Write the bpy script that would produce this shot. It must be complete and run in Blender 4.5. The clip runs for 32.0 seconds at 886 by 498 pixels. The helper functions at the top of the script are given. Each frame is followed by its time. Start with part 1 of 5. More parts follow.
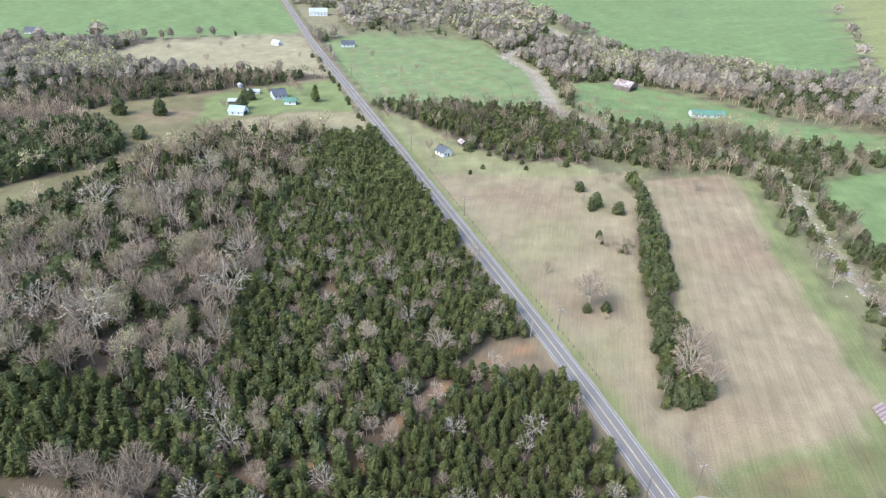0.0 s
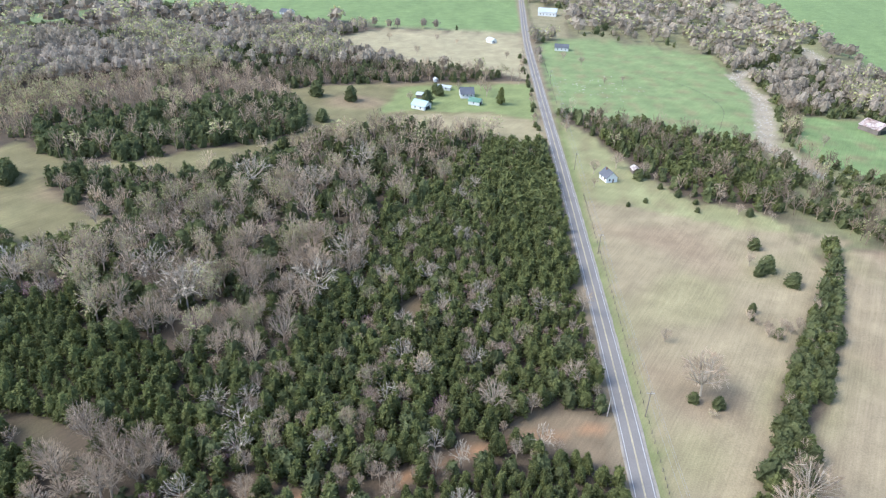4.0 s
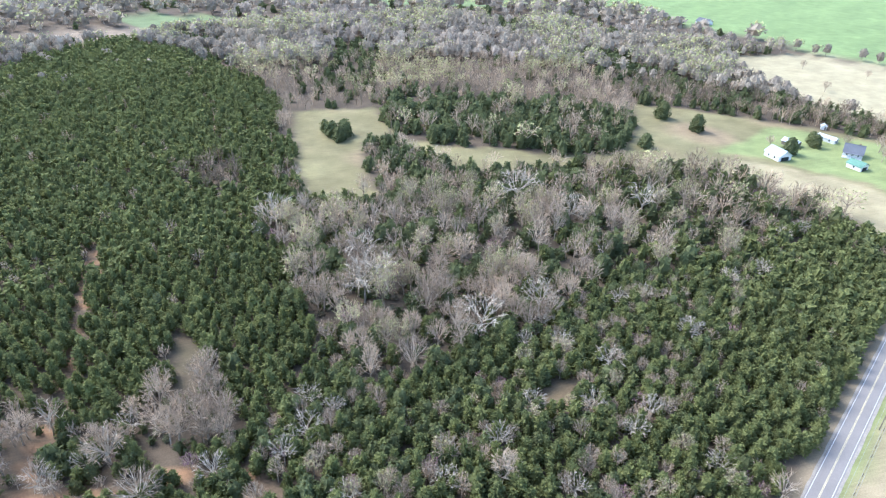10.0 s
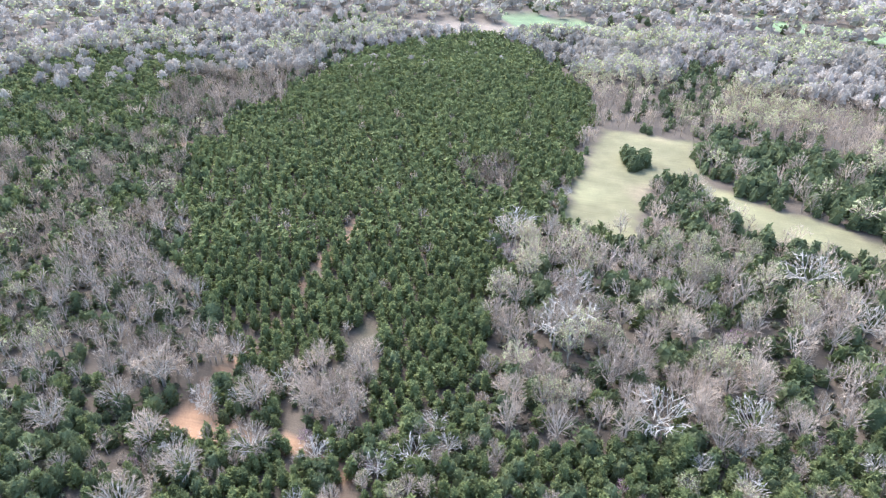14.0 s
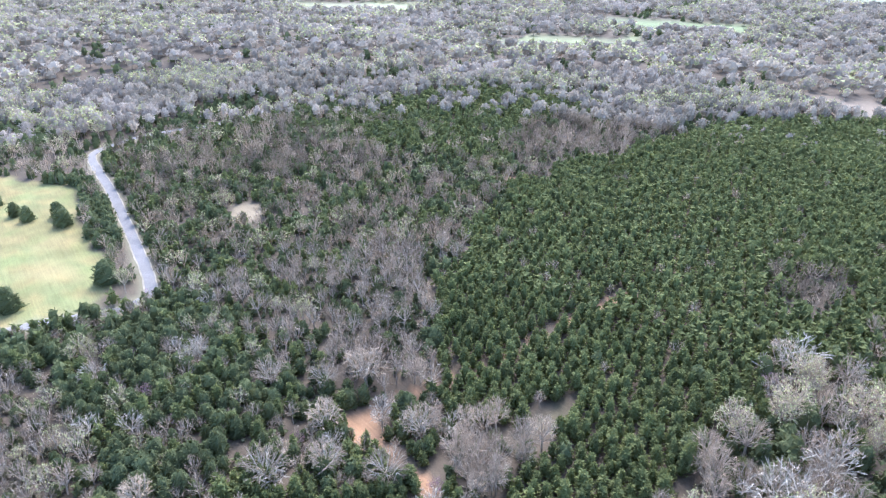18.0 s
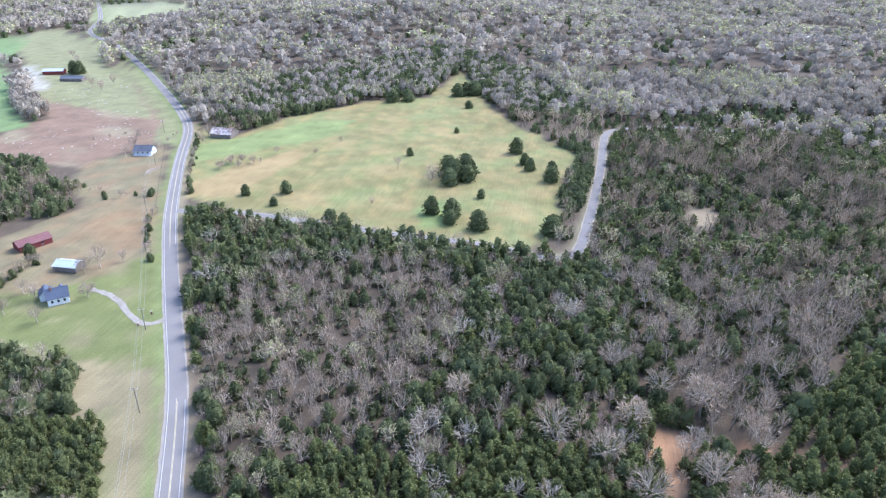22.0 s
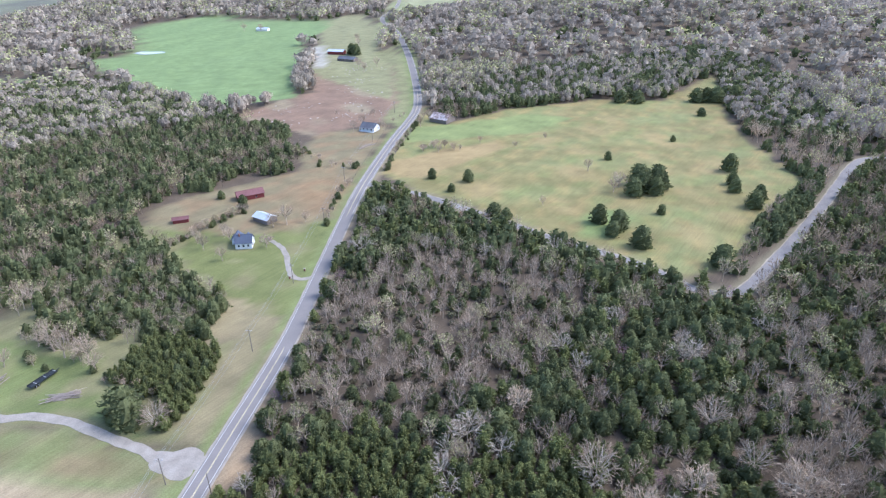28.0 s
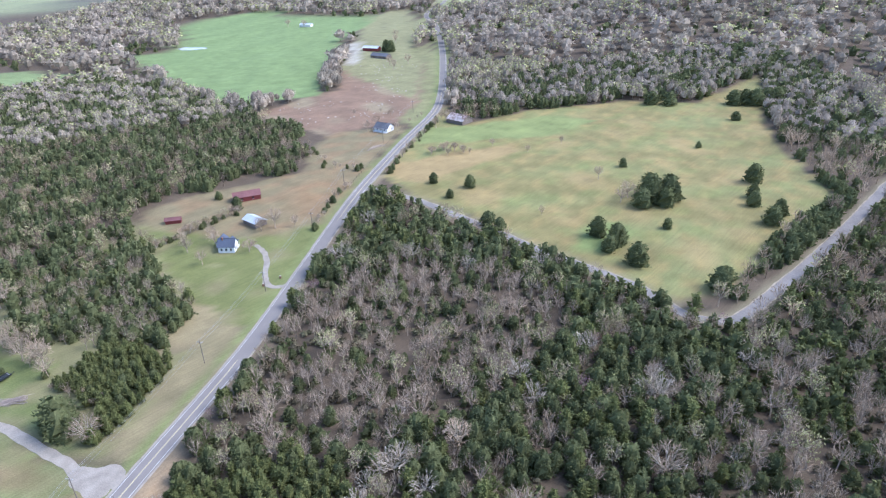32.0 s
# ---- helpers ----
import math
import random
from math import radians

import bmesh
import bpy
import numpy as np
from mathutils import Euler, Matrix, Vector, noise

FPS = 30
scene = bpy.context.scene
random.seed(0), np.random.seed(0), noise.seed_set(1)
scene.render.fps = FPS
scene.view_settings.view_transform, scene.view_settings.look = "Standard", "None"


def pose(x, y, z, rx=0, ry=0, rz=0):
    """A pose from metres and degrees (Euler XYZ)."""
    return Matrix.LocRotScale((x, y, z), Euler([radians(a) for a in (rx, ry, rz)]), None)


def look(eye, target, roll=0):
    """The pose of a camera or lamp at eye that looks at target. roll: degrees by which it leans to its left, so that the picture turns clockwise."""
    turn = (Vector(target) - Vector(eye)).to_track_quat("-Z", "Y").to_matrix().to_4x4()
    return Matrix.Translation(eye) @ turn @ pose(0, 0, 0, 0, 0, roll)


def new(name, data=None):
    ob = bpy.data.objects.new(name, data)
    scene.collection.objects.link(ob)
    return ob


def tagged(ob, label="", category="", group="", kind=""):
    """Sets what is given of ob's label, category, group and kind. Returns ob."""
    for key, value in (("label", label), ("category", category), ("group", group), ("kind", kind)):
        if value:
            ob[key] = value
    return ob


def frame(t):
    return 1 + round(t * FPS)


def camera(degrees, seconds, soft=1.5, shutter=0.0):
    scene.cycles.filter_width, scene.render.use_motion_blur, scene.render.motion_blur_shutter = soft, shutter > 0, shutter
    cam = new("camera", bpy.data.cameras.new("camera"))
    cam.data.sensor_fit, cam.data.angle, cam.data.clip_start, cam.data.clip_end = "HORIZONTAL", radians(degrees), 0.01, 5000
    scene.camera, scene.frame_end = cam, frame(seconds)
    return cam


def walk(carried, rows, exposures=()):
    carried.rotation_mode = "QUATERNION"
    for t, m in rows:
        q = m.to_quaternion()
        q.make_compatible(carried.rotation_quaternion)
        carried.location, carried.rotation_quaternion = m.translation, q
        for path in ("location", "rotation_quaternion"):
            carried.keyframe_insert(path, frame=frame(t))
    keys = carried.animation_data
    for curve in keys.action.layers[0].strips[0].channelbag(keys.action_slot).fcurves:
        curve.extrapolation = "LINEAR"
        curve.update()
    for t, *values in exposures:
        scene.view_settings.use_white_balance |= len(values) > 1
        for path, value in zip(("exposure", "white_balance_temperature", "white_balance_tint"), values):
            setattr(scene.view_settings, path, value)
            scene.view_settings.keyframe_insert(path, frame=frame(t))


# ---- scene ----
cam = camera(68.3, 32.0, 1.25)
PATH = [
    (0, (-98.952, -32.908, 140.722), (-98.377, -31.252, 139.761), 1.8),
    (0.5, (-92.616, -31.348, 140.632), (-92.116, -29.669, 139.668), 1.9),
    (1, (-86.175, -29.625, 140.553), (-85.755, -27.925, 139.587), 2.0),
    (1.5, (-79.73, -27.764, 140.489), (-79.39, -26.047, 139.521), 1.9),
    (2, (-73.359, -25.656, 140.437), (-73.094, -23.928, 139.466), 2.0),
    (2.5, (-67.097, -23.171, 140.421), (-66.912, -21.434, 139.448), 2.0),
    (3, (-60.985, -20.215, 140.439), (-60.89, -18.472, 139.463), 1.9),
    (3.5, (-55.006, -16.82, 140.505), (-55.004, -15.076, 139.525), 1.9),
    (5.5, (-31.888, -1.266, 141.274), (-32.241, 0.432, 140.279), 1.6),
    (6, (-26.382, 3.198, 141.333), (-26.825, 4.875, 140.337), 1.4),
    (6.5, (-21.223, 8.034, 141.387), (-21.755, 9.683, 140.389), 1.3),
    (7, (-16.552, 13.131, 141.454), (-17.16, 14.753, 140.454), 1.1),
    (7.5, (-12.3, 18.448, 141.499), (-12.983, 20.038, 140.496), 1.1),
    (8, (-8.365, 24.042, 141.505), (-9.124, 25.596, 140.5), 1.1),
    (8.5, (-4.679, 29.826, 141.512), (-5.531, 31.329, 140.505), 1.0),
    (9, (-1.281, 35.898, 141.488), (-2.237, 37.336, 140.48), 1.1),
    (9.5, (1.712, 42.176, 141.445), (0.651, 43.538, 140.434), 1.0),
    (10, (4.309, 48.623, 141.387), (3.15, 49.899, 140.373), 1.0),
    (10.5, (6.577, 55.164, 141.314), (5.326, 56.349, 140.299), 0.9),
    (11, (8.443, 61.823, 141.232), (7.1, 62.901, 140.215), 0.7),
    (11.5, (9.889, 68.51, 141.111), (8.46, 69.472, 140.094), 0.6),
    (12, (10.911, 75.068, 140.994), (9.41, 75.911, 139.976), 0.6),
    (12.5, (11.546, 81.557, 140.883), (9.978, 82.267, 139.864), 0.6),
    (13, (11.702, 88.048, 140.813), (10.083, 88.631, 139.794), 0.6),
    (13.5, (11.16, 94.433, 140.777), (9.509, 94.916, 139.756), 0.6),
    (15.5, (5.173, 119.395, 140.736), (3.393, 119.465, 139.827), 0.1),
    (16, (3.319, 125.342, 140.682), (1.53, 125.26, 139.793), -0.0),
    (16.5, (1.204, 130.92, 140.581), (-0.574, 130.703, 139.691), -0.1),
    (17, (-1.131, 136.216, 140.443), (-2.886, 135.85, 139.555), -0.1),
    (17.5, (-3.636, 141.351, 140.303), (-5.35, 140.822, 139.417), 0.0),
    (18, (-6.235, 146.487, 140.192), (-7.887, 145.789, 139.307), 0.3),
    (18.1, (-6.756, 147.521, 140.185), (-8.393, 146.789, 139.301), 0.1),
    (18.5, (-8.826, 151.682, 140.162), (-10.407, 150.832, 139.279), 0.3),
    (19, (-11.44, 156.836, 140.117), (-12.939, 155.852, 139.234), 0.3),
    (19.5, (-14.118, 161.955, 140.046), (-15.508, 160.821, 139.162), 0.3),
    (20, (-16.933, 167.023, 139.951), (-18.182, 165.735, 139.067), 0.3),
    (20.5, (-19.903, 171.958, 139.861), (-20.982, 170.523, 138.978), 0.4),
    (20.8, (-21.775, 174.754, 139.828), (-22.749, 173.246, 138.946), 0.2),
    (21, (-23.115, 176.508, 139.814), (-24.025, 174.96, 138.932), 0.3),
    (21.5, (-26.77, 180.597, 139.779), (-27.509, 178.961, 138.898), 0.3),
    (22, (-30.756, 184.333, 139.775), (-31.328, 182.63, 138.894), 0.3),
    (22.5, (-35.139, 187.549, 139.791), (-35.585, 185.809, 138.911), 0.2),
    (23, (-39.873, 190.24, 139.845), (-40.249, 188.484, 138.965), 0.2),
    (23.5, (-44.858, 192.462, 139.919), (-45.128, 190.686, 139.038), 0.1),
    (24, (-50.01, 194.126, 139.994), (-50.128, 192.334, 139.114), -0.0),
    (24.5, (-55.213, 195.195, 140.089), (-55.197, 193.399, 139.209), -0.1),
    (25, (-60.274, 195.499, 140.199), (-60.164, 193.706, 139.318), -0.2),
    (25.5, (-65.06, 194.962, 140.319), (-64.904, 193.174, 139.438), -0.4),
    (27.5, (-82.997, 189.723, 141.293), (-82.785, 187.946, 140.401), -1.0),
    (28, (-87.352, 187.907, 141.391), (-87.133, 186.132, 140.496), -1.2),
    (28.5, (-91.603, 185.692, 141.454), (-91.378, 183.919, 140.557), -1.3),
    (29, (-95.736, 183.17, 141.495), (-95.506, 181.398, 140.596), -1.4),
    (29.5, (-99.812, 180.488, 141.525), (-99.579, 178.717, 140.624), -1.4),
    (30, (-103.896, 177.759, 141.542), (-103.663, 175.99, 140.638), -1.6),
    (30.5, (-108.02, 175.006, 141.543), (-107.779, 173.24, 140.637), -1.7),
    (31, (-112.279, 172.228, 141.529), (-111.993, 170.468, 140.622), -1.8),
    (31.5, (-116.646, 169.422, 141.506), (-116.304, 167.672, 140.6), -2.0),
    (32, (-121.071, 166.592, 141.487), (-120.672, 164.855, 140.581), -2.1),
]
walk(cam, [(t, look(e, g, r)) for t, e, g, r in PATH], [(0, 1.15, 5770, 8), (6, 1.3, 5670, 8), (9, 1.62, 5570, 9), (13, 2.2, 5470, 12), (17, 2.15, 5320, 15), (20, 1.85, 5270, 15), (23, 1.46, 5370, 15), (28, 1.28, 5420, 15), (32, 1.28, 5420, 15)])

# ---- sky, sun, exposure ----
world = bpy.data.worlds.new("sky")
scene.world = world
world.use_nodes = True
sky = world.node_tree.nodes.new("ShaderNodeTexSky")
sky.sky_type, sky.sun_disc = "NISHITA", False
sky.sun_elevation, sky.sun_rotation = radians(48), radians(255)
sky.air_density, sky.dust_density, sky.ozone_density = 1.0, 2.0, 1.0
backing = world.node_tree.nodes["Background"]
backing.inputs["Strength"].default_value = 0.15
world.node_tree.links.new(sky.outputs[0], backing.inputs["Color"])
sun = new("sun", bpy.data.lights.new("sun", "SUN"))
sun.data.energy, sun.data.angle, sun.data.color = 1.25, radians(28), (1.0, 0.96, 0.90)
sun.matrix_world = look((-300, -80, 350), (0, 0, 0))


# ---- materials ----
def shader(name, colour, rough=0.9, metal=0.0, vary=0.25, big=0.12, fine=2.5, island=0.0, bump=0.0, attribute=None, hue=None, hue_scale=0.06, spec=0.2, thin=0.0, tone=0.0):
    """A procedural surface: base colour, mottled at two scales, by loose piece where wanted."""
    m = bpy.data.materials.new(name)
    m.use_nodes = True
    n, l = m.node_tree.nodes, m.node_tree.links
    b = n["Principled BSDF"]
    b.inputs["Roughness"].default_value, b.inputs["Metallic"].default_value = rough, metal
    b.inputs["Specular IOR Level"].default_value = spec
    geo = n.new("ShaderNodeNewGeometry")
    if attribute:
        src = n.new("ShaderNodeAttribute")
        src.attribute_name = attribute
        out = src.outputs["Color"]
    else:
        src = n.new("ShaderNodeRGB")
        src.outputs[0].default_value = (*colour, 1)
        out = src.outputs[0]

    def noisy(scale, detail):
        t = n.new("ShaderNodeTexNoise")
        t.inputs["Scale"].default_value, t.inputs["Detail"].default_value = scale, detail
        l.new(geo.outputs["Position"], t.inputs["Vector"])
        return t.outputs["Fac"]

    def scaled(fac, lo, hi):
        r = n.new("ShaderNodeMapRange")
        r.inputs["From Min"].default_value, r.inputs["From Max"].default_value = 0.3, 0.7
        r.inputs["To Min"].default_value, r.inputs["To Max"].default_value = lo, hi
        l.new(fac, r.inputs["Value"])
        return r.outputs[0]

    def times(a, fac):
        x = n.new("ShaderNodeMix")
        x.data_type, x.blend_type = "RGBA", "MULTIPLY"
        x.inputs["Factor"].default_value = 1
        l.new(a, x.inputs["A"])
        l.new(fac, x.inputs["B"])
        return x.outputs["Result"]

    if hue:
        x = n.new("ShaderNodeMix")
        x.data_type = "RGBA"
        l.new(scaled(noisy(hue_scale, 3), 0, 1), x.inputs["Factor"])
        l.new(out, x.inputs["A"])
        x.inputs["B"].default_value = (*hue, 1)
        out = x.outputs["Result"]
    out = times(out, scaled(noisy(big, 4), 1 - vary, 1 + vary))
    detail = noisy(fine, 3)
    out = times(out, scaled(detail, 1 - vary, 1 + vary))
    if island:
        r = n.new("ShaderNodeMapRange")
        r.inputs["To Min"].default_value, r.inputs["To Max"].default_value = 1 - island, 1 + island
        l.new(geo.outputs["Random Per Island"], r.inputs["Value"])
        out = times(out, r.outputs[0])
    if tone:
        r, own = n.new("ShaderNodeMapRange"), n.new("ShaderNodeAttribute")
        own.attribute_name = "tone"
        r.inputs["To Min"].default_value, r.inputs["To Max"].default_value = 1 - tone, 1 + tone
        l.new(own.outputs["Fac"], r.inputs["Value"])
        out = times(out, r.outputs[0])
    l.new(out, b.inputs["Base Color"])
    if thin:
        through_light = n.new("ShaderNodeBsdfTranslucent")
        l.new(out, through_light.inputs["Color"])
        both = n.new("ShaderNodeMixShader")
        both.inputs["Fac"].default_value = thin
        l.new(b.outputs[0], both.inputs[1])
        l.new(through_light.outputs[0], both.inputs[2])
        l.new(both.outputs[0], n["Material Output"].inputs["Surface"])
    if bump:
        k = n.new("ShaderNodeBump")
        k.inputs["Strength"].default_value, k.inputs["Distance"].default_value = bump, 0.3
        l.new(detail, k.inputs["Height"])
        l.new(k.outputs[0], b.inputs["Normal"])
    return m


PINE = shader("pine_needles", (0.158, 0.170, 0.067), tone=0.16, vary=0.14, big=0.22, island=0.12, hue=(0.182, 0.195, 0.070), hue_scale=0.11, thin=0.38, spec=0.1)
CEDAR = shader("cedar_foliage", (0.134, 0.150, 0.070), tone=0.2, vary=0.14, big=0.2, island=0.12, hue=(0.155, 0.166, 0.070), hue_scale=0.1, thin=0.38, spec=0.1)
BARK = shader("grey_bark", (0.44, 0.355, 0.265), vary=0.2, big=0.3, fine=4, island=0.2)
TWIG = shader("bare_twigs", (0.50, 0.388, 0.268), vary=0.15, big=0.16, island=0.16, hue=(0.36, 0.275, 0.195), hue_scale=0.07, thin=0.18, spec=0.05, tone=0.42)
# twigs of far crowns: distance haze put into a greyer base colour
HAZE_TWIG = shader("haze_grey_far_twigs", (0.44, 0.37, 0.295), vary=0.14, big=0.03, island=0.14, hue=(0.36, 0.305, 0.22), hue_scale=0.012, thin=0.35, spec=0.05, tone=0.3)
BROWN_TWIG = shader("brown_twigs", (0.365, 0.275, 0.185), vary=0.15, big=0.16, island=0.16, hue=(0.29, 0.228, 0.165), hue_scale=0.05, thin=0.18, spec=0.05, tone=0.5)
BRUSH = shader("low_brush", (0.185, 0.145, 0.098), vary=0.2, big=0.12, island=0.2, hue=(0.135, 0.138, 0.075), hue_scale=0.06, thin=0.2, spec=0.05, tone=0.4)
PALE = shader("pale_bark", (0.45, 0.385, 0.295), vary=0.2, big=0.4, fine=3, island=0.2)
BUD = shader("budding_leaves", (0.46, 0.45, 0.215), vary=0.2, big=0.15, island=0.25, thin=0.3, spec=0.05, tone=0.2)
BLOSSOM = shader("redbud_blossom", (0.24, 0.11, 0.18), vary=0.2, big=0.3, island=0.3)
TRUNK = shader("brown_bark", (0.13, 0.10, 0.08), vary=0.3, fine=5)
ASPHALT = shader("worn_asphalt", (0.245, 0.22, 0.195), vary=0.08, big=0.08, fine=3, rough=0.95, spec=0.05)
OLD_ASPHALT = shader("old_grey_asphalt", (0.25, 0.228, 0.205), vary=0.14, big=0.1, fine=1.5, rough=0.95, spec=0.05)
GRAVEL = shader("pale_gravel", (0.33, 0.29, 0.235), vary=0.16, big=0.25, fine=3, bump=0.3, spec=0.05)
DIRT = shader("tan_shoulder_gravel", (0.34, 0.29, 0.21), vary=0.2, big=0.25, fine=3, bump=0.3, spec=0.05)
WHITE_LINE = shader("white_road_paint", (0.60, 0.58, 0.54), vary=0.12, fine=2)
YELLOW_LINE = shader("yellow_road_paint", (0.60, 0.50, 0.30), vary=0.15, fine=2)
WHITE = shader("white_siding", (0.76, 0.76, 0.74), vary=0.06, fine=3, rough=0.6)
GLASS = shader("dark_window_glass", (0.03, 0.035, 0.04), rough=0.08, vary=0.05, spec=0.5)
ROOF_GREY = shader("grey_shingle_roof", (0.13, 0.135, 0.15), vary=0.15, fine=3)
ROOF_BLUE = shader("slate_blue_shingle_roof", (0.10, 0.115, 0.15), vary=0.15, fine=3)
ROOF_TIN = shader("pale_tin_roof", (0.62, 0.65, 0.66), vary=0.1, fine=1.5, rough=0.45, metal=0.3)
ROOF_TEAL = shader("pale_teal_metal_roof", (0.46, 0.58, 0.57), vary=0.1, fine=1.5, rough=0.45)
ROOF_GREEN = shader("green_metal_roof", (0.15, 0.27, 0.20), vary=0.12, fine=1.5, rough=0.7, spec=0.08)
ROOF_RUST = shader("rusty_tin_roof", (0.30, 0.20, 0.16), vary=0.35, big=0.5, fine=2, rough=0.6, hue=(0.5, 0.45, 0.42), hue_scale=0.25)
RED_ROOF = shader("faded_red_metal_roof", (0.20, 0.095, 0.09), vary=0.15, fine=1.5, rough=0.55)
RED = shader("red_barn_siding", (0.19, 0.05, 0.045), vary=0.15, fine=3)
BOARD = shader("weathered_boards", (0.20, 0.165, 0.14), vary=0.25, fine=4)
TIMBER = shader("pole_timber", (0.20, 0.165, 0.135), vary=0.2, fine=5)
PALE_TIMBER = shader("pale_pole_timber", (0.46, 0.42, 0.37), vary=0.15, fine=5)
# dark steel, also the painted shade of barn bays
STEEL_AND_SHADE = shader("dark_steel_and_bay_shade", (0.035, 0.04, 0.042), vary=0.2, rough=0.5)
RUBBER = shader("tyre_rubber", (0.02, 0.02, 0.02), vary=0.2)
BRICK = shader("brick_chimney", (0.28, 0.14, 0.10), vary=0.2, fine=6)
BALE = shader("wrapped_hay_bale", (0.37, 0.285, 0.26), vary=0.2, fine=3)
STRAW_BALE = shader("hay", (0.36, 0.29, 0.18), vary=0.25, fine=5)
STONE = shader("pale_stone", (0.44, 0.39, 0.32), vary=0.2, fine=3, island=0.25)
LOG = shader("grey_cut_logs", (0.34, 0.28, 0.23), vary=0.25, fine=4)
CABLE = shader("cable", (0.30, 0.30, 0.29), vary=0.1)
POND = shader("pale_pond_water", (0.45, 0.45, 0.43), vary=0.04, rough=0.15, spec=0.5)
POLY = shader("painted_plastic", (0.62, 0.62, 0.6), vary=0.08, rough=0.5)


# ---- plan: roads, fields and woods, in metres ----
ROAD = [(2, 1500), (-2, 950), (-6, 680), (-4, 500), (-1, 330), (0.5, 190), (0.5, 110), (-1, 55), (-2.2, 10), (-1.8, -18), (1.2, -64), (4, -115), (5.5, -165), (5, -205), (3, -268), (-1, -335), (1.5, -375), (14, -447), (46, -596), (92, -775), (142, -920), (150, -1100), (190, -1400)]
SIDE_ROAD = [(4, -177), (-30, -164), (-63, -143), (-108, -112), (-146, -89), (-166, -68), (-183, -66), (-212, -103), (-256, -166), (-292, -222), (-306, -239), (-324, -243), (-350, -238), (-399, -208), (-491, -182), (-537, -156), (-620, -118), (-760, -60)]
DRIVE = [(2, -66), (9, -62), (14, -65), (19, -74), (23, -84), (28, -92), (36, -99)]
GRAVEL_DRIVE = [(1, 54), (14, 54), (22, 50), (38, 45), (54, 40), (68, 39), (84, 43), (130, 52), (190, 70)]
CREEK = [(120, 60), (150, 141), (182, 200), (208, 242), (190, 305), (150, 345), (135, 392), (154, 454), (168, 501), (171, 573), (277, 655), (270, 733), (248, 852), (300, 1000)]
TRACK = [(-262, 126), (-232, 108), (-200, 92), (-184, 83), (-165, 66), (-148, 57), (-140, 70), (-129, 90), (-115, 103), (-95, 102), (-78, 98), (-59, 112), (-28, 128), (-8, 132)]
TRACK_FAR = [(-390, 15), (-366, 47), (-330, 48)]

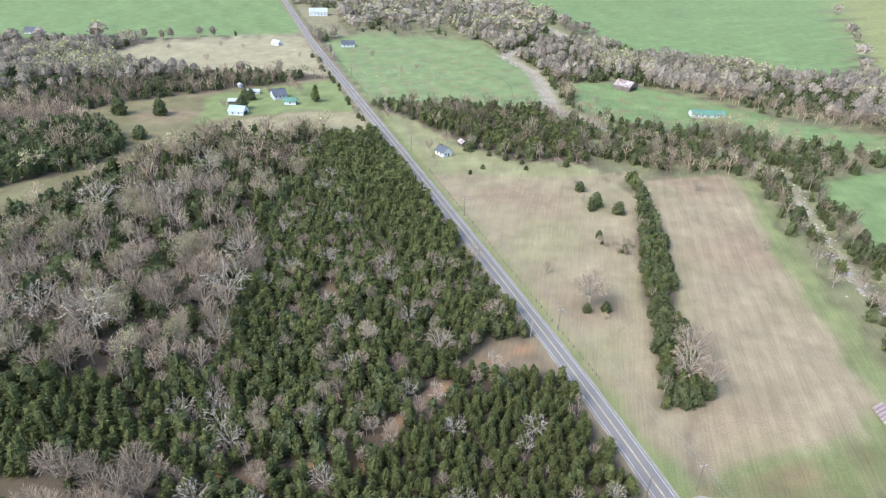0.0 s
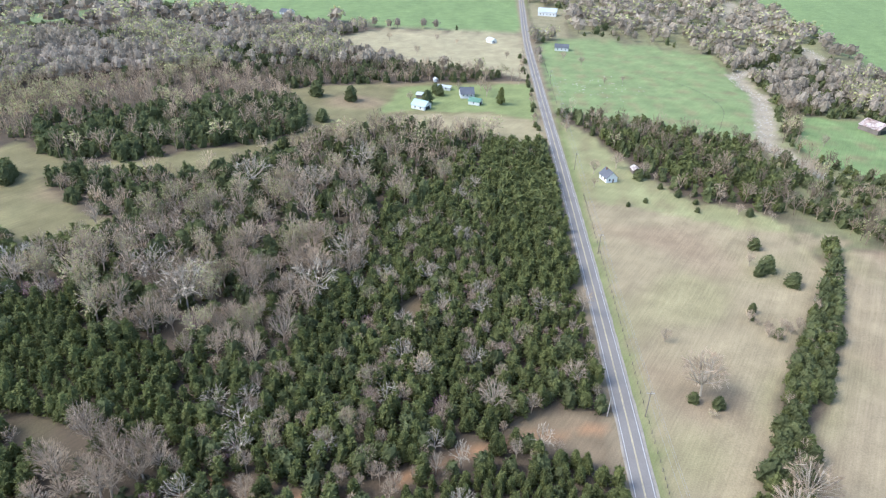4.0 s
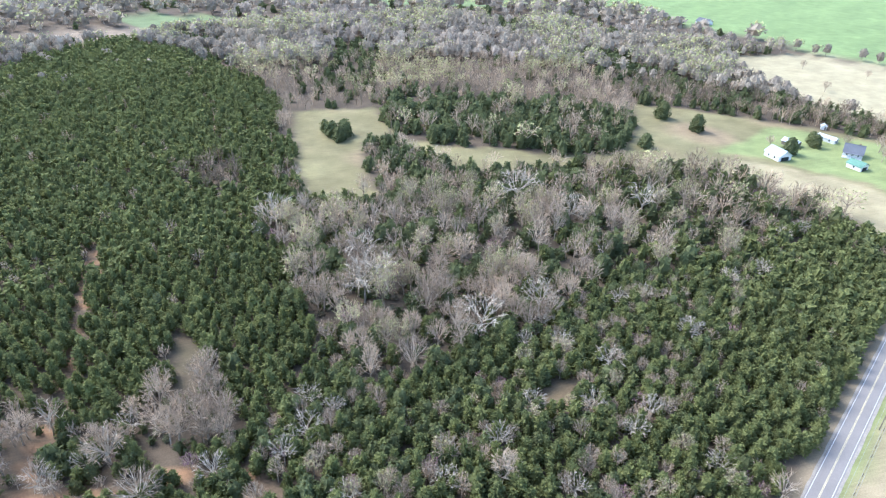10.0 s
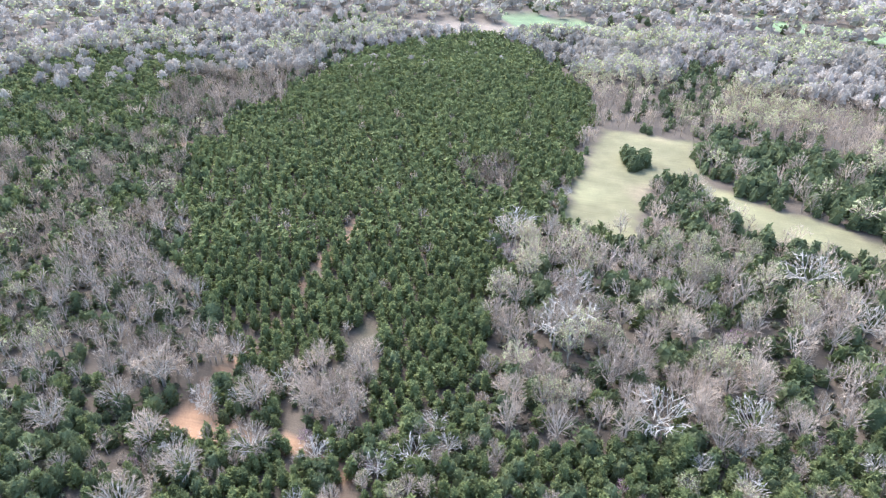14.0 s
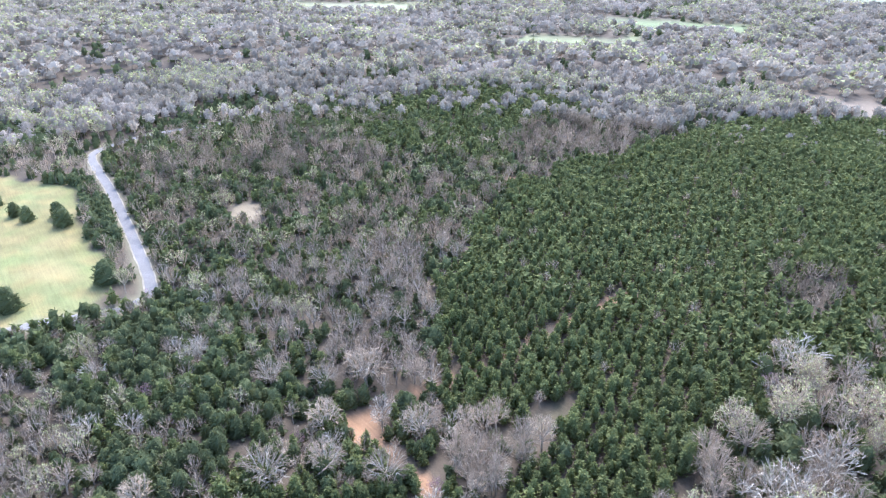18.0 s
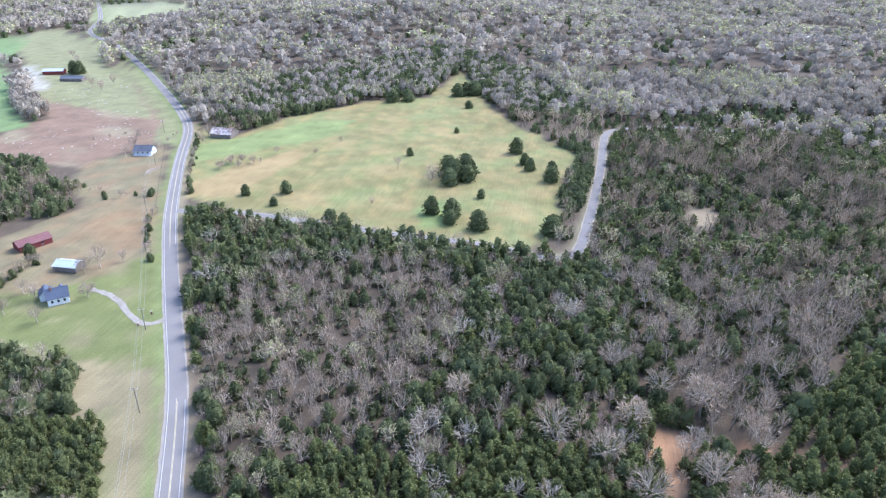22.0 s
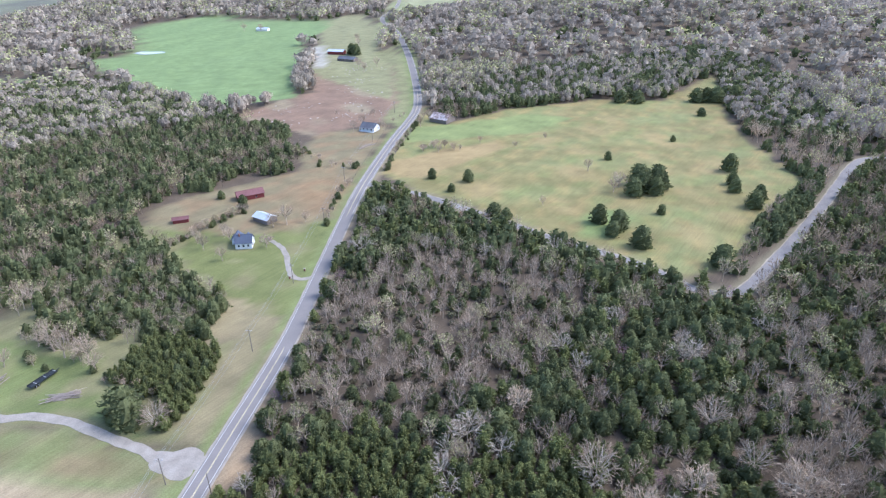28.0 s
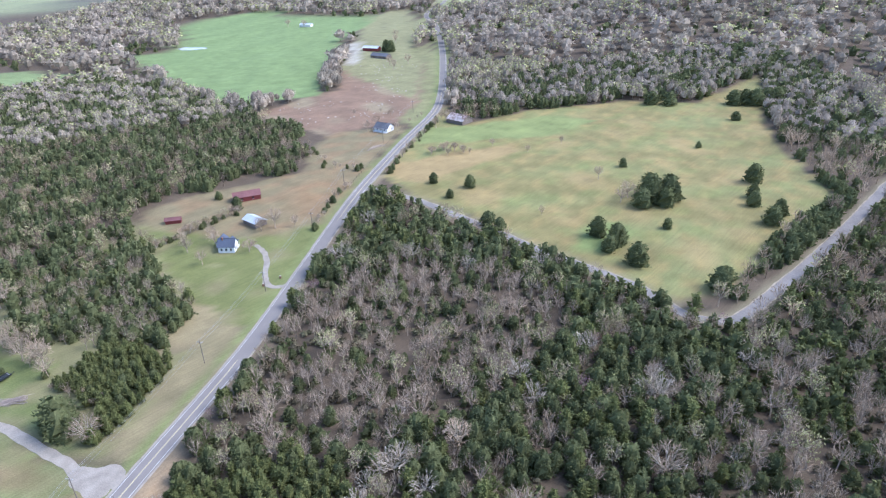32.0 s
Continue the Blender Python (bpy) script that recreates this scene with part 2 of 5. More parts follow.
GREEN, PASTURE, MEADOW, YARD, STRAW, TAN, FALLOW, BROWN, ROUGH, EARTH, LITTER = (
    (0.235, 0.315, 0.13), (0.26, 0.325, 0.145), (0.272, 0.238, 0.101), (0.22, 0.27, 0.095), (0.395, 0.322, 0.205), (0.45, 0.39, 0.245),
    (0.415, 0.332, 0.215), (0.29, 0.195, 0.135), (0.33, 0.29, 0.175), (0.43, 0.25, 0.14), (0.118, 0.089, 0.059))
FIELDS = [
    ("north_green", GREEN, [(-900, 1400), (-1000, 900), (-480, 790), (-310, 752), (-150, 722), (-7, 712), (-4, 1400)]),
    ("north_tan", TAN, [(-160, 705), (-9, 706), (-9, 524), (-44, 546), (-100, 556), (-158, 575), (-200, 640)]),
    ("north_meadow", (0.245, 0.215, 0.112), [(-348, 287), (-313, 331), (-288, 314), (-264, 304), (-240, 310), (-212, 330), (-176, 352), (-158, 378), (-170, 420), (-197, 463), (-150, 481), (-88, 502), (-8, 520), (-8, 366), (-45, 388), (-101, 398), (-128, 374), (-156, 352), (-204, 294), (-234, 294), (-258, 300), (-274, 286), (-244, 258), (-210, 242), (-237, 213)]),
    ("yard_straw", (0.40, 0.34, 0.205), [(-6, 364), (-45, 386), (-101, 396), (-112, 416), (-60, 428), (-6, 420)]),
    ("north_yard", (0.27, 0.31, 0.13), [(-120, 418), (-100, 432), (-40, 432), (-8, 418), (-8, 512), (-60, 500), (-110, 490)]),
    ("far_east_green", GREEN, [(301, 545), (392, 437), (442, 403), (640, 600), (900, 900), (800, 1300), (330, 1300), (330, 880)]),
    ("far_east_pale", (0.33, 0.34, 0.14), [(452, 392), (560, 330), (1100, 800), (950, 950), (660, 610)]),
    ("east_pasture", PASTURE, [(4, 450), (4, 660), (40, 700), (110, 680), (168, 640), (168, 570), (164, 500), (150, 450), (134, 396), (112, 402), (60, 420)]),
    ("north_east_mixed", ROUGH, [(4, 690), (40, 706), (44, 800), (60, 860), (6, 900)]),
    ("creek_pasture", GREEN, [(184, 462), (152, 392), (158, 360), (196, 330), (226, 338), (250, 300), (300, 250), (340, 270), (290, 320), (250, 410), (226, 452)]),
    ("east_green", GREEN, [(214, 226), (190, 178), (176, 150), (260, 120), (420, 160), (400, 240), (280, 232)]),
    ("cottage_yard", (0.36, 0.35, 0.18), [(4, 425), (16, 410), (40, 340), (62, 300), (100, 286), (104, 262), (55, 280), (4, 292)]),
    ("straw_field", STRAW, [(4, 296), (55, 282), (100, 266), (106, 240), (84, 206), (56, 160), (40, 128), (18, 92), (4, 76)]),
    ("fallow_field", FALLOW, [(117, 257), (172, 251), (178, 232), (142, 174), (126, 137), (110, 104), (92, 72), (70, 60), (12, 62), (16, 78), (38, 92), (46, 116), (82, 178)]),
    ("fallow_edge", (0.27, 0.29, 0.13), [(172, 251), (182, 236), (146, 172), (132, 138), (116, 104), (100, 66), (70, 44), (5, 52), (4, 84), (12, 66), (70, 64), (88, 74), (104, 106), (118, 138), (136, 176), (170, 232)]),
    ("corner_lawn", (0.22, 0.235, 0.10), [(5, 58), (40, 48), (84, 44), (190, 74), (200, 100), (112, 66), (60, 60), (12, 64)]),
    ("trailer_yard", (0.195, 0.225, 0.083), [(12, 49), (34, 34), (54, 20), (66, 4), (98, 2), (130, -18), (150, -40), (170, -20), (150, 40), (84, 40), (54, 36)]),
    ("verge_strip", (0.285, 0.242, 0.138), [(5, 46), (13, 46), (17, 20), (18, 0), (19, -18), (24, -32), (28, -44), (5, -44)]),
    ("house_lawn", (0.205, 0.222, 0.082), [(5, -30), (34, -40), (56, -58), (80, -78), (84, -92), (108, -108), (96, -116), (66, -106), (40, -108), (16, -128), (7, -128)]),
    ("barn_field", (0.265, 0.222, 0.128), [(9, -128), (40, -108), (66, -104), (112, -112), (116, -132), (92, -164), (50, -200), (62, -232), (66, -280), (14, -304)]),
    ("brown_field", BROWN, [(20, -316), (64, -276), (100, -290), (152, -322), (122, -392), (104, -412), (136, -500), (130, -560), (88, -590), (50, -520), (18, -380)]),
    ("farm_edge", (0.30, 0.29, 0.15), [(24, -380), (52, -520), (88, -600), (110, -800), (200, -1000), (240, -900), (150, -580), (140, -500)]),
    ("south_green", GREEN, [(434, -550), (401, -615), (547, -858), (466, -968), (207, -883), (204, -679), (168, -579), (141, -456), (117, -390), (165, -362), (195, -351), (312, -448)]),
    ("south_east_green", PASTURE, [(378, -430), (470, -360), (620, -400), (520, -470), (440, -462)]),
    ("south_meadow", MEADOW, [(3, -200), (3, -296), (-6, -360), (-14, -340), (-30, -306), (-77, -352), (-157, -390), (-206, -386), (-270, -470), (-262, -400), (-250, -352), (-246, -270), (-256, -196), (-213, -140), (-184, -84), (-158, -80), (-106, -112), (-62, -150), (-30, -168)]),
    ("meadow_tan_patch", (0.40, 0.30, 0.145), [(-2, -196), (-27, -188), (-50, -216), (-78, -248), (-72, -268), (-28, -240), (-4, -220)]),
    ("meadow_green_band", (0.27, 0.31, 0.12), [(2, -262), (0, -300), (-30, -304), (-90, -340), (-130, -330), (-96, -290), (-40, -268)]),
    ("meadow_green_hollow", (0.25, 0.30, 0.11), [(-120, -118), (-132, -112), (-150, -140), (-138, -150), (-122, -140)]),
    ("west_clearing", (0.30, 0.235, 0.17), [(-632, 190), (-664, 220), (-650, 330), (-606, 366), (-598, 300)]),
    ("far_west_green", (0.20, 0.25, 0.12), [(-710, 328), (-690, 370), (-650, 408), (-600, 396), (-578, 372), (-612, 340), (-660, 322)]),
    ("north_west_green", (0.21, 0.27, 0.12), [(-667, 518), (-617, 626), (-552, 684), (-488, 738), (-448, 695), (-502, 636), (-564, 584), (-627, 522)]),
    ("far_field_a", (0.288, 0.288, 0.152), [(-684, -690), (-753, -625), (-785, -577), (-677, -550), (-603, -601)]),
    ("far_field_b", (0.240, 0.288, 0.128), [(-1240, -140), (-1245, -52), (-1176, 170), (-1091, 178), (-1100, 101), (-1085, 6)]),
    ("far_field_c", (0.272, 0.288, 0.144), [(-850, -175), (-953, -113), (-1004, 25), (-932, 54), (-850, -24), (-810, -62)]),
    ("far_field_d", (0.288, 0.288, 0.160), [(-735, -544), (-867, -425), (-915, -325), (-850, -330), (-755, -437)]),
    ("far_south_field", (0.36, 0.36, 0.2), [(120, -960), (-20, -1160), (60, -1400), (180, -1300), (170, -1100)]),
    ("far_field_e", (0.34, 0.34, 0.19), [(-1166, -760), (-1258, -556), (-1266, -380), (-1160, -410), (-1085, -589)]),
    ("far_field_f", (0.36, 0.33, 0.21), [(-934, -690), (-980, -606), (-912, -545), (-860, -621)]),
    ("roadside_grass", (0.28, 0.275, 0.135), [(5, -300), (22, -316), (20, -380), (50, -520), (92, -600), (76, -650), (40, -560), (16, -440), (4, -378)]),
    ("farm_gravel", (0.50, 0.47, 0.40), [(178, -645), (162, -600), (138, -516), (126, -520), (146, -600), (162, -650)]),
    ("track_clearing", EARTH, [(-156, 56), (-150, 50), (-140, 60), (-136, 74), (-141, 74), (-149, 62)]),
    ("bare_patch", (0.33, 0.265, 0.175), [(-284, -92), (-270, -94), (-254, -80), (-262, -70), (-278, -78)]),
    ("oak_ring", (0.31, 0.24, 0.16), [(17, 140), (36, 138), (40, 152), (24, 158), (16, 150)]),
    ("road_bank", (0.46, 0.33, 0.2), [(-5, 66), (-5, 38), (-9, 40), (-14, 52), (-9, 64)]),
    ("bank_clearing", (0.27, 0.205, 0.135), [(-6, 112), (-6, 136), (-14, 140), (-34, 134), (-36, 126), (-20, 122)]),
    ("pine_gap", (0.15, 0.125, 0.075), [(-182, 119), (-170, 112), (-158, 106), (-154, 108), (-163, 113), (-172, 119)]),
    ("wood_gap", (0.27, 0.2, 0.12), [(-76, 176), (-68, 174), (-66, 188), (-73, 192)]),
]
# woods: spacing, and the share of each kind of tree
STANDS = [
    ("gully_hardwood", 4.6, dict(bare=0.86, cedar=0.12, bud=0.02), [(-205, 8), (-244, -1), (-259, 9), (-275, 21), (-279, 44), (-235, 54), (-205, 57), (-193, 62), (-160, 74), (-159, 45), (-173, 30), (-194, 27)]),
    ("gully_hardwood", 4.4, dict(bare=0.92, pine=0.08), [(-159, 94), (-165, 103), (-155, 114), (-130, 116), (-126, 100), (-140, 93)]),
    ("gully_hardwood", 5.0, dict(bare=0.85, pine=0.15), [(-286, 177), (-303, 183), (-306, 200), (-290, 209), (-275, 201), (-277, 186)]),
    ("grey_clump", 5.0, dict(bare=0.88, cedar=0.12), [(-349, -147), (-400, -174), (-420, -155), (-375, -103), (-321, -87), (-312, -104)]),
    ("grey_clump", 5.0, dict(bare=0.88, cedar=0.12), [(-310, -69), (-368, -83), (-383, -61), (-347, -34), (-312, -41)]),
    ("grey_clump", 5.0, dict(bare=0.88, cedar=0.12), [(-298, -176), (-321, -173), (-332, -144), (-307, -124), (-282, -140)]),
    ("grey_clump", 5.0, dict(bare=0.9, cedar=0.1), [(-440, 9), (-504, 32), (-547, 80), (-561, 124), (-517, 131), (-451, 92), (-402, 59), (-404, 24)]),
    ("west_pine_wood", 4.4, dict(pine=0.75, cedar=0.1, bare=0.15), [(-433, -137), (-496, -115), (-600, -60), (-560, 60), (-483, 100), (-400, 60), (-387, -78)]),
    ("roadside_pine_stand", 3.1, dict(pine=0.93, bare=0.04, cedar=0.03), [(-6, 362), (-40, 372), (-46, 330), (-44, 250), (-36, 200), (-8, 190)]),
    ("roadside_mixed_wood", 3.4, dict(pine=0.68, cedar=0.16, bare=0.09, sycamore=0.03, bud=0.02, redbud=0.02), [(-7, 192), (-36, 200), (-46, 330), (-62, 330), (-92, 240), (-104, 170), (-120, 118), (-90, 108), (-56, 118), (-30, 136), (-7, 140)]),
    ("corner_pine_stand", 3.1, dict(pine=0.90, bare=0.05, sycamore=0.02, cedar=0.03), [(-7, 110), (-22, 118), (-56, 106), (-80, 92), (-118, 90), (-128, 84), (-120, 40), (-60, 44), (-16, 58), (-7, 66)]),
    ("meadow_edge_cedars", 4.4, dict(cedar=0.62, bare=0.38), [(-230, 246), (-244, 258), (-274, 286), (-258, 300), (-234, 294), (-204, 294), (-160, 350), (-150, 335), (-186, 276), (-206, 228)]),
    ("grey_hardwood", 5.4, dict(bare=0.52, bud=0.11, cedar=0.27, pine=0.08, sycamore=0.01, redbud=0.01), [(-182, 160), (-216, 184), (-226, 246), (-212, 262), (-204, 290), (-158, 350), (-128, 366), (-101, 392), (-46, 384), (-42, 374), (-62, 330), (-92, 240), (-104, 170), (-136, 140)]),
    ("young_pine_plantation", 4.1, dict(pine=0.975, bare=0.02, cedar=0.005), [(-194, 60), (-240, 50), (-335, 41), (-400, 62), (-483, 101), (-571, 183), (-600, 290), (-544, 303), (-405, 307), (-352, 279), (-271, 231), (-219, 183), (-182, 160), (-136, 140), (-124, 118), (-150, 90), (-170, 72)]),
    ("cedar_island_wood", 4.4, dict(cedar=0.62, bare=0.36, bud=0.02), [(-288, 313), (-264, 303), (-240, 309), (-212, 330), (-176, 352), (-158, 378), (-170, 420), (-196, 440), (-260, 400), (-318, 334)]),
    ("creek_wood", 4.8, dict(bare=0.50, cedar=0.40, pine=0.08, bud=0.02), [(104, 290), (150, 262), (186, 240), (150, 176), (116, 104), (104, 72), (150, 70), (190, 150), (236, 226), (236, 300), (190, 330), (165, 350), (160, 392), (184, 450), (220, 480), (260, 570), (250, 650), (200, 630), (178, 573), (174, 501), (160, 454), (140, 392), (122, 340)]),
    ("east_pine_strip", 3.8, dict(pine=0.42, cedar=0.13, bare=0.45), [(16, 424), (60, 416), (112, 400), (130, 340), (104, 288), (64, 302), (44, 344), (24, 392)]),
    ("hedgerow", 2.7, dict(cedar=0.62, pine=0.30, bare=0.08), [(112, 264), (102, 252), (76, 198), (50, 156), (36, 128), (16, 98), (10, 82), (34, 90), (48, 110), (62, 142), (92, 194), (120, 256)]),
    ("pasture_hedge", 4.0, dict(bare=0.7, cedar=0.3), [(-200, 468), (-150, 482), (-88, 506), (-36, 516), (-30, 528), (-100, 548), (-160, 570), (-210, 500)]),
    ("south_hardwood", 4.4, dict(bare=0.74, cedar=0.18, bud=0.08), [(-12, 44), (-11, -72), (-40, -92), (-84, -84), (-124, -62), (-106, -14), (-76, 18), (-45, 42)]),
    ("south_cedar_wood", 4.2, dict(cedar=0.62, pine=0.15, bare=0.17, sycamore=0.02, bud=0.03, redbud=0.01), [(-7, 60), (-120, 42), (-140, 40), (-160, 20), (-190, -40), (-174, -64), (-146, -82), (-108, -105), (-62, -136), (-30, -158), (-4, -168), (-4, -100), (-6, 0)]),
    ("brushy_wood", 4.3, dict(bare=0.44, cedar=0.32, pine=0.20, bud=0.04), [(-140, 40), (-194, 58), (-335, 40), (-400, 60), (-470, 20), (-520, -140), (-400, -200), (-322, -236), (-298, -226), (-214, -108), (-186, -66), (-186, -40)]),
    ("east_cedar_wood", 4.9, dict(cedar=0.62, bare=0.26, bud=0.12), [(84, -94), (110, -106), (120, -132), (92, -166), (52, -202), (66, -236), (100, -288), (152, -320), (200, -342), (290, -412), (370, -430), (440, -360), (300, -150), (200, -40), (150, -46), (118, -58)]),
    ("lawn_edge_wood", 4.2, dict(cedar=0.58, bare=0.27, bud=0.10, pine=0.05), [(21, -16), (27, -30), (36, -46), (56, -58), (80, -78), (86, -92), (118, -58), (150, -46), (126, -24), (96, 0), (66, 2), (54, 10), (36, -8)]),
    ("young_roadside_pines", 2.7, dict(pine=0.94, cedar=0.06), [(15, 46), (18, 22), (19, 0), (20, -12), (34, -8), (50, 6), (52, 18), (34, 32), (24, 42)]),
    ("meadow_edge_cedars", 4.0, dict(cedar=0.85, bare=0.15), [(-186, -78), (-196, -96), (-214, -116), (-254, -176), (-262, -200), (-250, -236), (-240, -220), (-240, -190), (-206, -136), (-182, -92)]),
    ("meadow_south_cedars", 5.0, dict(cedar=0.60, bare=0.36, bud=0.04), [(-10, -344), (-30, -308), (-77, -354), (-157, -392), (-206, -388), (-270, -472), (-262, -396), (-252, -300), (-290, -250), (-320, -300), (-330, -480), (-290, -560), (-120, -520), (-40, -420)]),
    ("field_hedge", 6.0, dict(bare=0.85, cedar=0.15), [(154, -324), (124, -394), (106, -414), (138, -500), (132, -560), (152, -590), (168, -510), (140, -388), (200, -346)]),
    ("trackside_wood", 3.6, dict(bare=0.22, sycamore=0.05, pine=0.48, cedar=0.23, redbud=0.02), [(-4, 380), (-260, 300), (-260, 20), (-190, -60), (-4, -170)]),
]


def to_edge(poly, x, y):
    """Signed distance from points to a polygon's edge, negative inside."""
    p = np.array(poly, float)
    q = np.roll(p, -1, 0)
    best, odd = np.full(x.shape, 1e18), np.zeros(x.shape, bool)
    for (ax, ay), (bx, by) in zip(p, q):
        ex, ey = bx - ax, by - ay
        k = np.clip(((x - ax) * ex + (y - ay) * ey) / (ex * ex + ey * ey + 1e-9), 0, 1)
        best = np.minimum(best, (x - ax - k * ex) ** 2 + (y - ay - k * ey) ** 2)
        if ay != by:
            odd ^= ((ay > y) != (by > y)) & (x < ax + (y - ay) * ex / ey)
    return np.sqrt(best) * np.where(odd, -1, 1)


def to_line(line, x, y):
    best = np.full(np.shape(x), 1e18)
    for (ax, ay), (bx, by) in zip(line[:-1], line[1:]):
        ex, ey = bx - ax, by - ay
        k = np.clip(((x - ax) * ex + (y - ay) * ey) / (ex * ex + ey * ey), 0, 1)
        best = np.minimum(best, (x - ax - k * ex) ** 2 + (y - ay - k * ey) ** 2)
    return np.sqrt(best)


def waves(x, y, size, seed):
    """Smooth uneven values about -1 to 1."""
    r = np.random.RandomState(seed)
    out = 0
    for i in range(7):
        a, w, p = r.uniform(0, 6.28), r.uniform(0.6, 1.7) * 6.28 / size, r.uniform(0, 6.28)
        out = out + np.sin((x * math.cos(a) + y * math.sin(a)) * w + p)
    return out / 3.2


def bell(x, y, cx, cy, rx, ry):
    return np.exp(-((x - cx) / rx) ** 2 - ((y - cy) / ry) ** 2)


def height(x, y):
    """The lie of the land: nearly level, a gully in the woods and low far hills."""
    x, y = np.asarray(x, float), np.asarray(y, float)
    off = np.clip((to_line(ROAD, x, y) - 12) / 60, 0, 1)
    z = off * (0.7 * waves(x, y, 160, 4) + 0.25 * waves(x, y, 45, 5))
    z = z - 4.5 * bell(x, y, -152, 52, 32, 32) - 1.6 * bell(x, y, -270, -60, 60, 60)
    z = z + 24 * bell(x, y, -640, -380, 170, 240) + 34 * bell(x, y, -330, -820, 260, 260) + 12 * bell(x, y, -700, 120, 120, 200) + 10 * bell(x, y, -420, 520, 160, 150)
    z = z - 3.4 * bell(x, y, -90, -75, 190, 75)
    return z - 1.2 * np.exp(-(to_line(CREEK, x, y) / 9) ** 2)


# ---- ground: one sheet to the horizon ----
def steps(lo, hi, fine, far):
    mid = list(np.arange(lo, hi, fine))
    out, d = [], fine
    a = lo
    while a > -far:
        d *= 1.12
        a -= d
        out.append(a)
    out2, d, a = [], fine, hi
    while a < far:
        d *= 1.12
        a += d
        out2.append(a)
    return np.array(out[::-1] + mid + out2)


def numpy_mesh(name, co, faces, mats=(), index=None, smooth=False, normals=None, tone=None):
    """A mesh from arrays: corners (n, 3) and faces (m, k)."""
    me = bpy.data.meshes.new(name)
    m, k = faces.shape
    me.vertices.add(len(co))
    me.vertices.foreach_set("co", co.astype(np.float32).ravel())
    me.loops.add(m * k)
    me.loops.foreach_set("vertex_index", faces.astype(np.int32).ravel())
    me.polygons.add(m)
    me.polygons.foreach_set("loop_start", np.arange(0, m * k, k, dtype=np.int32))
    for mat in mats:
        me.materials.append(mat)
    if index is not None:
        me.polygons.foreach_set("material_index", index.astype(np.int32))
    me.polygons.foreach_set("use_smooth", np.full(m, smooth))
    if normals is not None:
        a = me.attributes.new("custom_normal", "FLOAT_VECTOR", "POINT")
        a.data.foreach_set("vector", normals.astype(np.float32).ravel())
    if tone is not None:
        me.attributes.new("tone", "FLOAT", "POINT").data.foreach_set("value", tone.astype(np.float32).ravel())
    me.update(calc_edges=True)
    return me


gx, gy = steps(-400, 250, 4.0, 4500), steps(-420, 560, 4.0, 4500)
GX, GY = np.meshgrid(gx, gy)
fx, fy = GX.ravel(), GY.ravel()
co = np.stack([fx, fy, height(fx, fy)], 1)
nx, ny = len(gx), len(gy)
q = (np.arange(ny - 1)[:, None] * nx + np.arange(nx - 1)[None]).ravel()
cover = np.tile(np.array(LITTER), (len(fx), 1))
jx, jy = fx + 2.2 * waves(fx, fy, 22, 11), fy + 2.2 * waves(fx, fy, 22, 12)


def lay(colour, w, uneven=0.0):
    global cover
    c = np.array(colour)[None]
    if uneven:
        c = c * (1 + uneven * waves(fx, fy, 34, 21) + uneven * 0.4 * waves(fx, fy, 13, 22))[:, None]
    cover = cover * (1 - w[:, None]) + np.array((0.83, 0.81, 0.745)) * c * w[:, None]


for name, colour, poly in FIELDS:
    w = np.clip(0.5 - to_edge(poly, jx, jy) / 4.0, 0, 1)
    lay(colour, w, 0.08)
    if name == "south_meadow":
        lay((0.27, 0.29, 0.12), w * np.clip(0.7 * waves(fx, fy, 70, 31) + 0.1, 0, 0.7))
        lay((0.40, 0.31, 0.145), w * np.clip(0.9 * waves(fx, fy, 55, 32) - 0.2, 0, 0.9))
        lay((0.41, 0.305, 0.13), w * np.clip(0.9 * waves(fx, fy, 21, 39) - 0.15, 0, 0.5))
        lay((0.25, 0.28, 0.10), w * np.clip(0.9 * waves(fx, fy, 27, 40) - 0.3, 0, 0.45))
    if name == "barn_field":
        lay((0.33, 0.22, 0.125), w * np.clip(1.2 * waves(fx, fy, 26, 46) + 0.1, 0, 0.6))
        lay((0.36, 0.225, 0.12), w * 0.8 * bell(fx, fy, 30, -165, 16, 26))
    if name in ("house_lawn", "trailer_yard", "corner_lawn", "cottage_yard", "east_pasture", "creek_pasture", "verge_strip", "barn_field"):
        lay((0.30, 0.255, 0.142), w * np.clip(0.8 * waves(fx, fy, 30, 33) - 0.1, 0, 0.65))
    if name in ("straw_field", "fallow_field", "north_meadow"):
        lay((0.36, 0.33, 0.17), w * np.clip(0.8 * waves(fx, fy, 60, 34) - 0.2, 0, 0.5))
        lay((0.37, 0.265, 0.18), w * np.clip(0.8 * waves(fx, fy, 75, 35) - 0.3, 0, 0.6))
    if name == "corner_lawn":
        lay((0.30, 0.215, 0.13), w * np.clip(0.9 * waves(fx, fy, 22, 47), 0, 0.6))
    if name == "brown_field":
        lay((0.36, 0.31, 0.2), w * np.clip(0.9 * waves(fx, fy, 60, 36) - 0.2, 0, 0.7))
lay((0.36, 0.30, 0.17), 0.9 * np.clip(1.6 * bell(fx, fy, 28, -30, 13, 22), 0, 1) * (cover[:, 1] < 0.16))
grassy = np.clip((fx - 96) / 20, 0, 1) * np.clip((fy - 30) / 30, 0, 1) * np.clip(0.75 + 0.5 * waves(fx, fy, 30, 37), 0, 1)
lay((0.29, 0.285, 0.15), grassy * (cover[:, 0] < 0.19) * (cover[:, 1] < 0.14))
